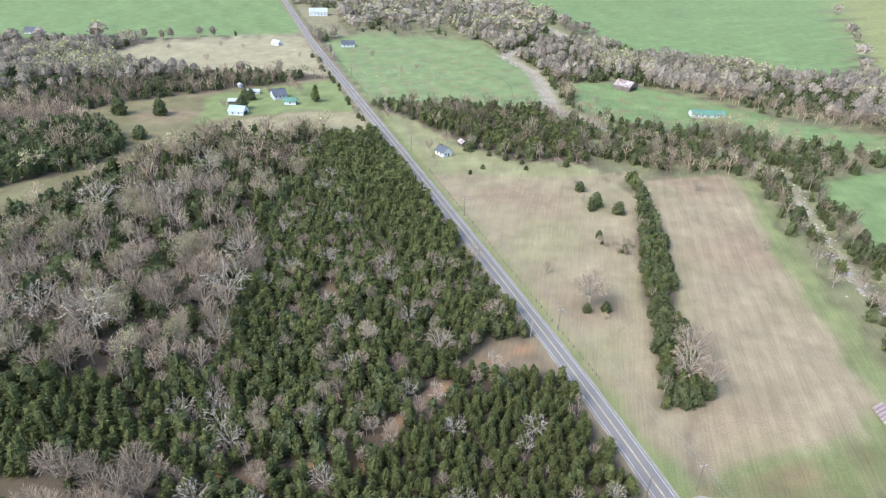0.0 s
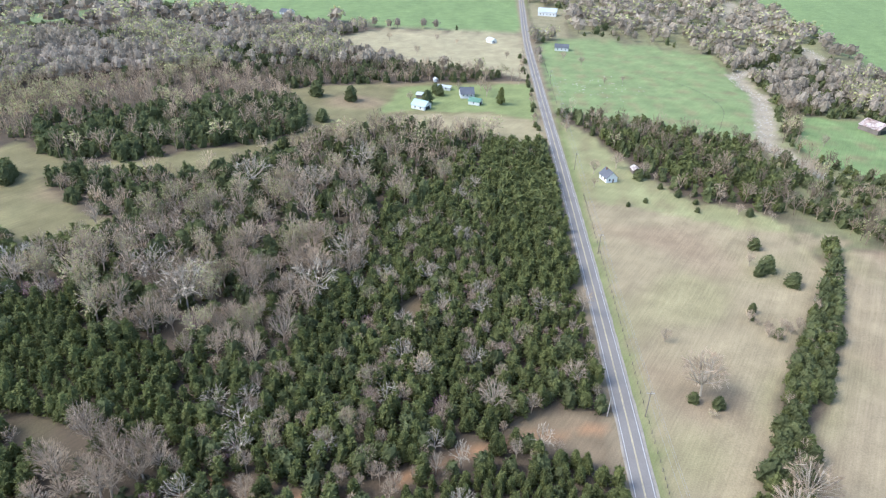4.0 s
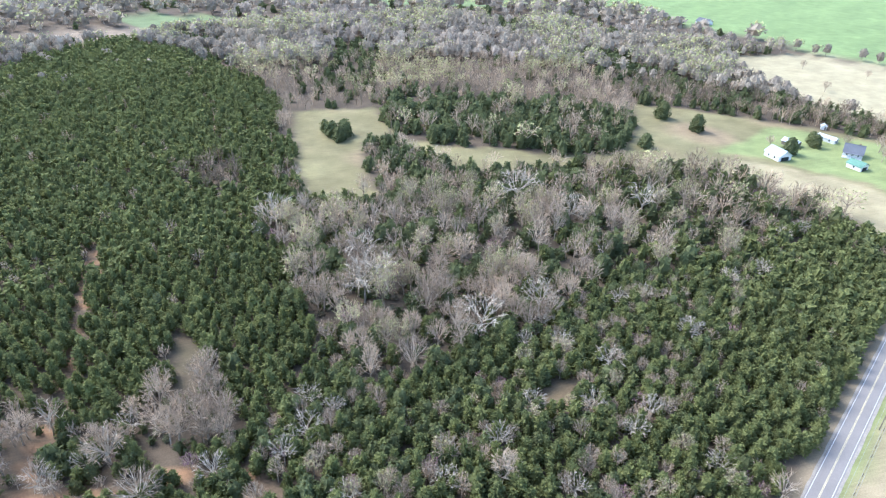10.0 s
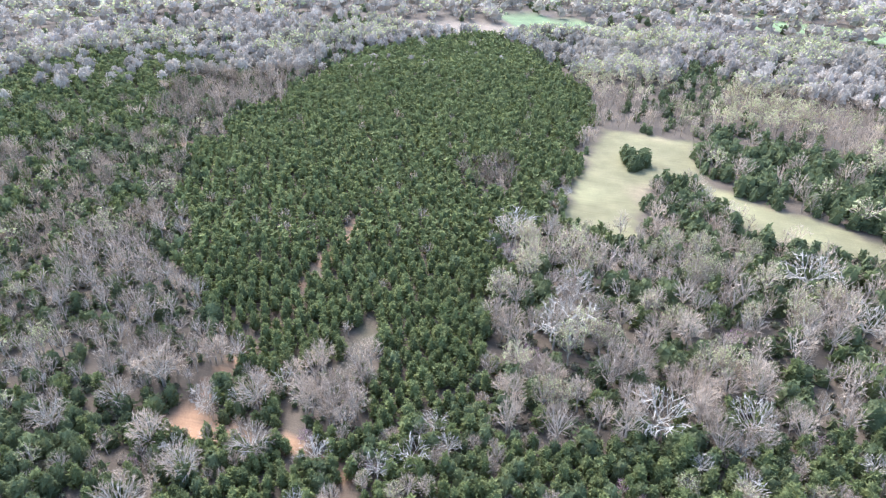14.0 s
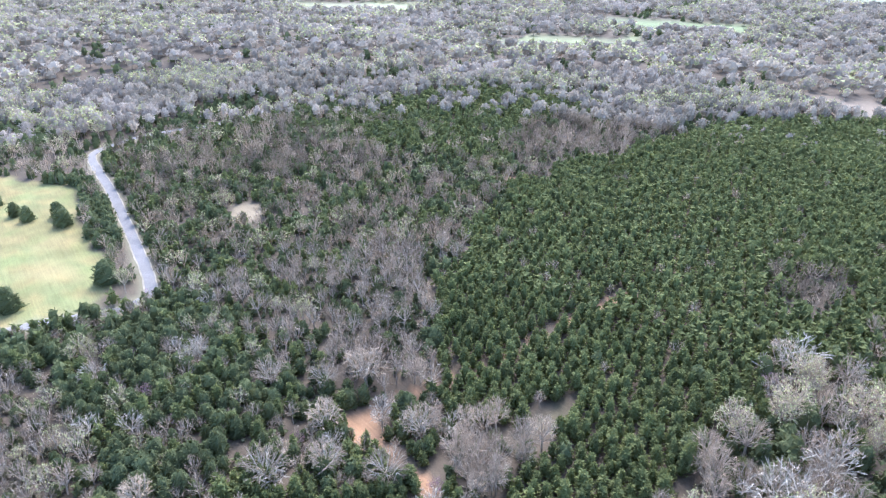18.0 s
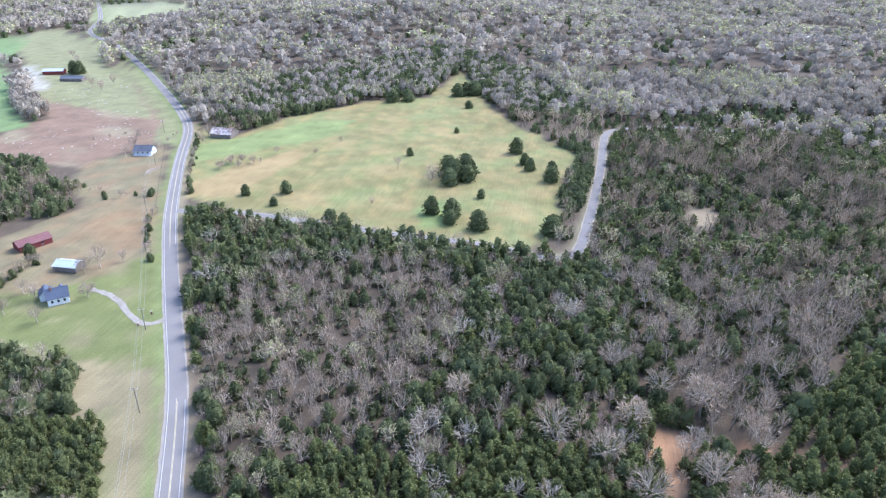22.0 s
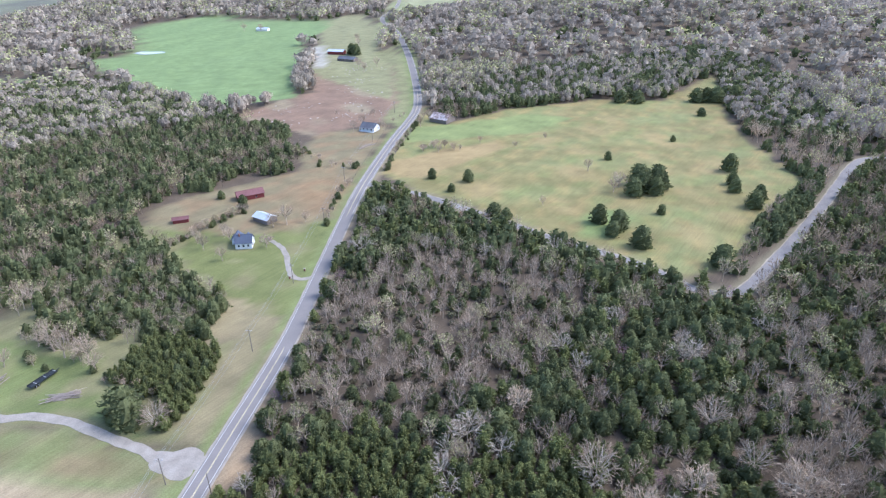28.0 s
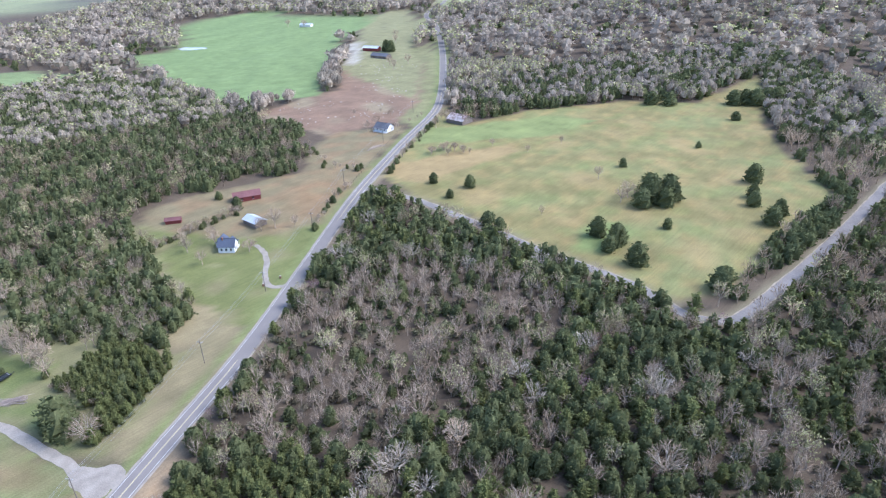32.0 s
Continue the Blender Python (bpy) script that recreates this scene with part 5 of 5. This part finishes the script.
def gable(w, l, h, top):
    """Walls with two gables: width w along x, length l along y."""
    bm = bmesh.new()
    ring = [(-w / 2, 0), (w / 2, 0), (w / 2, h), (0, top), (-w / 2, h)]
    a = [bm.verts.new((x, -l / 2, z)) for x, z in ring]
    b = [bm.verts.new((x, l / 2, z)) for x, z in ring]
    bm.faces.new(a)
    bm.faces.new(b[::-1])
    for i in range(5):
        j = (i + 1) % 5
        bm.faces.new((a[i], b[i], b[j], a[j]))
    return bm


def slope(w, l, h, top, sign, over=0.45, thick=0.14):
    """One slope of a gabled roof, with eaves."""
    bm = bmesh.new()
    k = (top - h) / (w / 2)
    xe, ze = w / 2 + over, h - over * k
    pts = [(0, top + 0.02), (sign * xe, ze + 0.02), (sign * xe, ze + 0.02 + thick), (0, top + 0.02 + thick)]
    a = [bm.verts.new((x, -l / 2 - over, z)) for x, z in pts]
    b = [bm.verts.new((x, l / 2 + over, z)) for x, z in pts]
    bm.faces.new(a)
    bm.faces.new(b[::-1])
    for i in range(4):
        bm.faces.new((a[i], b[i], b[(i + 1) % 4], a[(i + 1) % 4]))
    return bm


def ribs(w, l, h, top, sign, over=0.45, gap=1.1):
    """Standing seams of a metal roof slope."""
    bm = bmesh.new()
    k = (top - h) / (w / 2)
    xe, ze = w / 2 + over, h - over * k
    n = int((l + 2 * over) / gap)
    for i in range(n + 1):
        y = -l / 2 - over + (l + 2 * over) * i / n
        pts = [(0.02, top + 0.17), (sign * xe, ze + 0.17), (sign * xe, ze + 0.22), (0.02, top + 0.22)]
        a = [bm.verts.new((x, y - 0.04, z)) for x, z in pts]
        b = [bm.verts.new((x, y + 0.04, z)) for x, z in pts]
        bm.faces.new(a)
        bm.faces.new(b[::-1])
        for q in range(4):
            bm.faces.new((a[q], b[q], b[(q + 1) % 4], a[(q + 1) % 4]))
    return bm


def building(name, label, cat, x, y, turn, w, l, h, rise, wall, roof, windows=3, door=True, metal=False, porch=False, chimney=False, bay_shade=False):
    """A gabled building with walls, roof slopes, windows and a door."""
    root = tagged(new(name), label, cat)
    top = h + rise
    part("wall", gable(w, l, h, top), wall, root)
    for s in (-1, 1):
        r = part("roof", slope(w, l, h, top, s), roof, root)
        if metal:
            part("roof_seams", ribs(w, l, h, top, s), roof, r)
    part("ridge_cap", box((-0.2, -l / 2 - 0.46, top + 0.12), (0.2, l / 2 + 0.46, top + 0.24)), roof, root)
    for s in (-1, 1):
        for i in range(windows):
            c = -l / 2 + l * (i + 0.75) / (windows + 0.5)
            win = part("window", box((min(s * w / 2, s * (w / 2 + 0.05)), c - 0.45, h * 0.35), (max(s * w / 2, s * (w / 2 + 0.05)), c + 0.45, h * 0.35 + 1.2)), GLASS, root)
            part("window_sill", box((min(s * w / 2, s * (w / 2 + 0.12)), c - 0.55, h * 0.35 - 0.1), (max(s * w / 2, s * (w / 2 + 0.12)), c + 0.55, h * 0.35 - 0.005)), WHITE, win)
    for s in (-1, 1):
        if windows:
            part("window", box((-w * 0.28, min(s * l / 2, s * (l / 2 + 0.05)), h * 0.35), (-w * 0.28 + 0.9, max(s * l / 2, s * (l / 2 + 0.05)), h * 0.35 + 1.2)), GLASS, root)
    if door:
        part("door", box((0.3, -l / 2 - 0.06, 0), (1.25, -l / 2, 2.05)), BOARD if wall is WHITE else STEEL_AND_SHADE, root)
    if bay_shade:
        # no opening is cut: a dark panel stands for the shade inside
        part("bay_shade_panel", box((-w * 0.3, -l / 2 - 0.05, 0), (w * 0.3, -l / 2, h * 0.8)), STEEL_AND_SHADE, root, "dark open barn doorway")
    if porch:
        part("porch_roof", box((w / 2 + 0.02, -l / 2, h - 0.35), (w / 2 + 2.2, l / 2, h - 0.2)), roof, root)
        part("porch_floor", box((w / 2 + 0.02, -l / 2, 0), (w / 2 + 2.1, l / 2, 0.35)), WHITE, root)
        for i in range(5):
            c = -l / 2 + 0.15 + (l - 0.3) * i / 4
            part("porch_post", box((w / 2 + 1.9, c - 0.08, 0.35), (w / 2 + 2.06, c + 0.08, h - 0.35)), WHITE, root)
    if chimney:
        part("chimney", box((-0.9, l * 0.2, h), (-0.3, l * 0.2 + 0.6, top + 0.9)), BRICK, root)
    root.matrix_basis = pose(x, y, float(height(x, y)) + 0.02, 0, 0, turn)
    return root


# north farm
building("metal_barn", "white farm shed with a pale teal metal roof", "barn", -91, 438, 62, 9, 11, 3.0, 2.8, WHITE, ROOF_TEAL, 2, False, True, bay_shade=True)
building("brown_shed", "small brown wooden shed beside the barn", "shed", -92, 464, 80, 6, 9, 2.4, 1.2, BOARD, ROOF_TIN, 0, True, True)
building("farmhouse", "white farmhouse with a steep grey roof and porch", "house", -60, 470, -80, 9, 10, 3.2, 3.4, WHITE, ROOF_GREY, 3, True, porch=True, chimney=True)
building("garage", "white garage with a green metal roof", "garage", -53, 451, 70, 6.5, 8.5, 2.6, 1.8, WHITE, ROOF_GREEN, 1, False, True, bay_shade=True)
building("long_shed", "long low white shed in the farmyard", "shed", -78, 486, 75, 4, 11, 2.4, 1.0, WHITE, ROOF_TIN, 2, True, True)
building("small_shed", "tiny white shed on the grass", "shed", -86, 506, 20, 3, 3.5, 2.2, 0.9, WHITE, ROOF_TIN, 0)
building("white_cottage", "small white cottage with a grey roof among bare trees", "house", 23, 323, 20, 6.5, 8, 2.9, 3.0, WHITE, ROOF_GREY, 2, True, chimney=True)
building("old_outbuilding", "old weathered outbuilding under bare trees", "shed", 40, 336, 10, 4, 5, 2.3, 1.2, BOARD, ROOF_RUST, 0)
building("roadside_house", "white house beside the country road", "house", 26, 640, 85, 9, 13, 3, 2.6, WHITE, ROOF_GREY, 3, True)
building("white_barn", "long barn with a white metal roof", "barn", 15, 706, 90, 9, 17, 3.2, 1.8, BOARD, ROOF_TIN, 0, False, True, bay_shade=True)
building("large_farmhouse", "large white farmhouse with a pale roof", "house", 26, 830, 80, 14, 22, 5, 3.5, WHITE, ROOF_TIN, 5, True, chimney=True)
building("tan_field_house", "small white house in the tan field", "house", -42, 662, 40, 6, 9, 2.8, 1.8, WHITE, ROOF_TIN, 2)
building("far_house", "white house far off in green fields", "house", -278, 764, 75, 10, 14, 3, 3, WHITE, ROOF_GREY, 3)
building("rusty_barn", "barn with a patchy rusty tin roof", "barn", 220, 434, 25, 13, 15, 3.4, 3.6, BOARD, ROOF_RUST, 0, False, True, bay_shade=True)
building("green_roof_house", "long low house with a green metal roof", "house", 238, 352, 68, 9, 24, 2.8, 2.0, WHITE, ROOF_GREEN, 5, True, True, porch=True)
# south farms
building("dormer_house", "white house with a slate blue roof and porch", "house", 47, -92, -78, 6.5, 8, 3.4, 3.0, WHITE, ROOF_BLUE, 3, True, porch=True, chimney=True)
building("tin_roof_shed", "open shed with a pale tin roof behind the house", "shed", 47, -121, 62, 7, 11, 2.7, 1.5, BOARD, ROOF_TIN, 0, False, True, bay_shade=True)
building("red_barn", "long red barn with a faded red metal roof", "barn", 68, -153, -56, 7.5, 15, 2.9, 1.9, RED, RED_ROOF, 2, False, True, bay_shade=True)
building("white_farmhouse", "white farmhouse with a dark roof by the road", "house", 26, -291, 70, 8, 12, 3.2, 2.6, WHITE, ROOF_GREY, 3, True, porch=True, chimney=True)
building("collapsing_barn", "old barn with a pale rusty tin roof", "barn", -27, -316, 60, 12, 16, 3, 3.2, BOARD, ROOF_RUST, 0, False, True, bay_shade=True)
# a collapsed rusty heap, given the made-up form of a whole red shed
building("rusty_heap", "small faded red shed at the field edge", "shed", 93, -117, -66, 3.6, 8, 2.1, 0.9, RED, RED_ROOF, 0, False, True)
building("red_building", "red farm building with a pale roof", "barn", 135, -606, 80, 9, 20, 3.6, 1.8, RED, ROOF_TIN, 0, False, True, bay_shade=True)
building("long_grey_house", "long low house with a grey roof", "house", 111, -564, 70, 10, 22, 2.8, 2.2, BOARD, ROOF_GREY, 4, True)
building("field_barn", "white open-sided barn at the green field's edge", "barn", 300, -800, 85, 9, 18, 3.2, 1.8, WHITE, ROOF_TIN, 0, False, True, bay_shade=True)
building("ridge_house", "pale house far off in the woods", "house", -967, -145, 20, 10, 16, 3, 2.5, WHITE, ROOF_TIN, 3)
building("far_barn", "pale tin-roofed barn far off in a field", "barn", -790, -534, 60, 10, 18, 3.4, 2.2, WHITE, ROOF_TIN, 0, False)
building("valley_house", "small house far off in a clearing", "house", -876, -477, 20, 10, 16, 3, 2.5, WHITE, ROOF_GREY, 3)

# the dormer house's side wing and dormers
for wx, wy, wt, ww, wl, wh, wr in ((52.2, -96.2, 12, 5, 5.5, 2.8, 2.2),):
    building("house_wing", "low white wing joined to the slate-roofed house", "house", wx, wy, wt, ww, wl, wh, wr, WHITE, ROOF_BLUE, 1, True)
for k in (-1.9, 1.9):
    dm = tagged(new("dormer"), "white gabled dormer on the slate blue roof", "dormer", "dormers of the white house")
    part("wall", gable(1.6, 2.2, 1.3, 2.0), WHITE, dm)
    for sgn in (-1, 1):
        part("roof", slope(1.6, 2.2, 1.3, 2.0, sgn, 0.18, 0.1), ROOF_BLUE, dm)
    part("window", box((-0.4, 1.1, 0.45), (0.4, 1.14, 1.15)), GLASS, dm)
    a = radians(-78)
    lx, ly = 1.9, k
    dm.matrix_basis = pose(47 + lx * math.cos(a) - ly * math.sin(a), -92 + lx * math.sin(a) + ly * math.cos(a), float(height(47, -92)) + 4.3, 0, 0, -78 - 90)


# ---- utility poles and wires ----
def pole(x, y, tall, mat=TIMBER, arm=True, turn=0.0, lean=0.0):
    root = tagged(new("utility_pole"), "pale leaning timber utility pole" if lean else "timber utility pole with a crossarm beside the road", "utility pole", "roadside poles")
    part("pole", rod((0, 0, -0.4), (0, 0, tall), 0.17, 0.11), mat, root)
    if arm:
        cross = part("crossarm", box((-1.2, -0.06, tall - 0.75), (1.2, 0.06, tall - 0.6)), PALE_TIMBER, root)
        for s in (-1.05, 0.45, 1.05):
            part("insulator", rod((s, 0, tall - 0.6), (s, 0, tall - 0.4), 0.05, 0.04, 6), POLY, cross)
        part("brace", rod((0, 0.09, tall - 1.4), (0.8, 0.09, tall - 0.75), 0.02, 0.02, 4), STEEL_AND_SHADE, root)
    root.matrix_basis = pose(x, y, float(height(x, y)), lean, 0, turn)
    return root


def wire(points, sag, name="power_line"):
    """Sagging cable between pole heads."""
    cu = bpy.data.curves.new(name, "CURVE")
    cu.dimensions, cu.bevel_depth, cu.bevel_resolution = "3D", 0.03, 0
    s = cu.splines.new("POLY")
    pts = []
    for a, b in zip(points[:-1], points[1:]):
        for t in np.linspace(0, 1, 10, endpoint=False):
            p = np.array(a) * (1 - t) + np.array(b) * t
            p[2] -= 4 * sag * t * (1 - t)
            pts.append(p)
    pts.append(np.array(points[-1]))
    s.points.add(len(pts) - 1)
    s.points.foreach_set("co", np.concatenate([np.array(pts), np.ones((len(pts), 1))], 1).astype(np.float32).ravel())
    cu.materials.append(CABLE)
    return tagged(new(name, cu), "thin grey power line hung between roadside poles", "power line")


EAST_POLES = [(6, 520), (6.5, 430), (6, 335), (6, 239), (6.5, 139), (9, 62), (9, -4), (11, -58), (14, -120), (18, -180), (18, -262), (16, -340)]
for x, y in EAST_POLES:
    pole(x, y, 10.0)
for dx in (-1.05, 0.45, 1.05):
    wire([(x + dx, y, float(height(x, y)) + 9.6) for x, y in EAST_POLES], 1.0)
pole(-5.2, 138, 8.0, PALE_TIMBER, False, 0, 4)
pole(-5.5, 64, 8.0, TIMBER, False)
pole(-6, 445, 9, PALE_TIMBER, True)


# ---- small farm things ----
def trailer(x, y, turn):
    root = tagged(new("flatbed_trailer"), "long dark steel trailer parked on the grass", "trailer")
    part("bed", box((-1.2, -5.2, 0.85), (1.2, 5.2, 1.05), 0.03), STEEL_AND_SHADE, root)
    for s in (-1.15, 1.15):
        part("side_rail", box((s - 0.06, -5.2, 1.05), (s + 0.06, 5.2, 1.45)), STEEL_AND_SHADE, root)
        for k in (-3.6, -2.6):
            w = part("wheel", rod((s - 0.14, k, 0.42), (s + 0.14, k, 0.42), 0.42, 0.42, 12), RUBBER, root)
            part("hub", rod((s - 0.17, k, 0.42), (s + 0.17, k, 0.42), 0.16, 0.16, 8), POLY, w)
    for i in range(6):
        part("crossbar", box((-1.2, -4.8 + i * 1.9, 1.06), (1.2, -4.68 + i * 1.9, 1.16)), POLY if i % 2 else STEEL_AND_SHADE, root)
    part("drawbar", box((-0.1, 5.2, 0.8), (0.1, 6.8, 0.95)), STEEL_AND_SHADE, root)
    root.matrix_basis = pose(x, y, float(height(x, y)), 0, 0, turn)


def log_pile(x, y, turn, n, l, seed):
    root = tagged(new("log_pile"), "heap of grey cut logs and brush on the grass", "log pile")
    r = random.Random(seed)
    for i in range(n):
        lay_y, z = r.uniform(-2.0, 2.0), r.uniform(0.15, 0.9)
        z = z * (1 - abs(lay_y) / 3)
        a = r.uniform(-0.35, 0.35)
        k = l * r.uniform(0.25, 0.5)
        cx = r.uniform(-l / 4, l / 4)
        part("log", rod((cx - k * math.cos(a), lay_y - k * math.sin(a), z), (cx + k * math.cos(a), lay_y + k * math.sin(a), z + r.uniform(-0.1, 0.3)), 0.16, 0.1, 6), LOG, root)
    root.matrix_basis = pose(x, y, float(height(x, y)), 0, 0, turn)


def bale(x, y, z, turn, mat, group, label):
    root = tagged(new("round_bale"), label, "hay bale", group)
    b = part("bale", rod((-0.6, 0, 0.62), (0.6, 0, 0.62), 0.65, 0.65, 16), mat, root)
    root.matrix_basis = pose(x, y, z, 0, 0, turn)


trailer(76, 20.5, 164)
log_pile(99, 70, 40, 20, 10, 9)
log_pile(92, 22, 70, 8, 6, 11)
log_pile(63, 28, 25, 26, 11, 3)
log_pile(20, -250, 70, 10, 14, 5)
for i in range(9):
    for j in range(4):
        bx, by = 84 + 1.3 * j - 0.5 * i, 72 - 1.45 * i + 0.3 * j
        bale(bx, by, float(height(bx, by)), 70, BALE, "stack of wrapped bales", "pale pinkish wrapped round hay bale in a row")
for x, y in ((14, -62), (9.5, -70)):
    root = tagged(new("gate_pillar"), "short dark stone pillar at the driveway", "pillar", "driveway pillars")
    part("shaft", box((-0.3, -0.3, 0), (0.3, 0.3, 1.3), 0.04), BRICK, root)
    part("cap", box((-0.38, -0.38, 1.3), (0.38, 0.38, 1.42), 0.03), STONE, root)
    root.matrix_basis = pose(x, y, float(height(x, y)))


def fence(points, gap, label):
    """Posts and two wires along a line."""
    root = tagged(new("fence"), label, "fence")
    p = smooth_line(points, gap)
    cu = bpy.data.curves.new("fence_wire", "CURVE")
    cu.dimensions, cu.bevel_depth, cu.bevel_resolution = "3D", 0.012, 0
    post = None
    for x, y in p:
        z = float(height(x, y))
        if post is None:
            post = part("post", box((-0.08, -0.08, 0), (0.08, 0.08, 1.35)), TIMBER, root)
            ob = post
        else:
            ob = new("post", post.data)
            ob.parent = root
        ob.location = (x, y, z)
    for k in (0.6, 1.15):
        s = cu.splines.new("POLY")
        s.points.add(len(p) - 1)
        s.points.foreach_set("co", np.column_stack([p, height(p[:, 0], p[:, 1]) + k, np.ones(len(p))]).astype(np.float32).ravel())
    cu.materials.append(STEEL_AND_SHADE)
    new("fence_wire", cu).parent = root


fence([(7, 300), (7, 200), (7, 110)], 4.0, "low wire fence with timber posts along the straw field")
fence([(6.5, 460), (6, 560), (5, 660)], 5.0, "wire fence with timber posts along the green pasture")
fence([(-10, 380), (-10, 440), (-11, 520), (-12, 640)], 5.0, "wire fence with timber posts beside the north road")
fence([(104, 402), (116, 430), (128, 470), (118, 520), (90, 560)], 4.0, "dark overgrown wire fence across the pasture")
fence([(14, -300), (14, -240), (14, -185)], 5.0, "wire fence with timber posts beside the road")
fence([(-8, -310), (-4.5, -250), (-3, -200)], 5.0, "wire fence with timber posts along the meadow")

# stones of the creek bed
r = np.random.RandomState(77)
bed = smooth_line(CREEK, 1.2)
bm_faces = []
for cx, cy in bed:
    for q in range(2):
        sx, sy = cx + r.normal(0, 3.0), cy + r.normal(0, 3.0)
        k = r.uniform(0.3, 1.1)
        z = float(height(sx, sy))
        t = np.arange(5) * 1.2566 + r.uniform(0, 6)
        ring = np.stack([sx + k * np.cos(t) * r.uniform(0.7, 1.2, 5), sy + k * np.sin(t) * r.uniform(0.7, 1.2, 5), np.full(5, z - 0.1)], 1)
        tip = np.array([sx, sy, z + k * 0.45])
        for e in range(5):
            bm_faces.append(np.stack([ring[e], ring[(e + 1) % 5], tip]))
bm_faces = np.array(bm_faces)
tagged(new("creek_stones", numpy_mesh("creek_stones", bm_faces.reshape(-1, 3), np.arange(len(bm_faces) * 3).reshape(-1, 3), [STONE])), "pale stones along the dry creek bed", "stones", kind="stuff")

# pale stones and stumps left on the ploughed field
r = np.random.RandomState(78)
rubble = []
for sx, sy in zip(r.uniform(20, 150, 900), r.uniform(-560, -270, 900)):
    clump = float(waves(np.array([sx]), np.array([sy]), 50, 81)[0])
    if float(to_edge(FIELD["brown_field"], np.array([sx]), np.array([sy]))[0]) > -6 or clump < 0.15:
        continue
    k, z = r.uniform(0.35, 1.1), float(height(sx, sy))
    t = np.arange(5) * 1.2566 + r.uniform(0, 6)
    ring = np.stack([sx + k * np.cos(t) * r.uniform(0.6, 1.5, 5), sy + k * np.sin(t) * r.uniform(0.6, 1.2, 5), np.full(5, z - 0.1)], 1)
    tip = np.array([sx, sy, z + k * 0.5])
    rubble += [np.stack([ring[e], ring[(e + 1) % 5], tip]) for e in range(5)]
for sx, sy in zip(r.normal(45, 22, 90), r.normal(510, 18, 90)):
    k, z = r.uniform(0.3, 0.9), float(height(sx, sy))
    t = np.arange(5) * 1.2566 + r.uniform(0, 6)
    ring = np.stack([sx + k * np.cos(t) * r.uniform(0.6, 1.5, 5), sy + k * np.sin(t) * r.uniform(0.6, 1.2, 5), np.full(5, z - 0.1)], 1)
    rubble += [np.stack([ring[e], ring[(e + 1) % 5], np.array([sx, sy, z + k * 0.5])]) for e in range(5)]
rubble = np.array(rubble)
tagged(new("field_stones", numpy_mesh("field_stones", rubble.reshape(-1, 3), np.arange(len(rubble) * 3).reshape(-1, 3), [STONE])), "pale stones and stumps scattered over brown and green fields", "stones", kind="stuff")
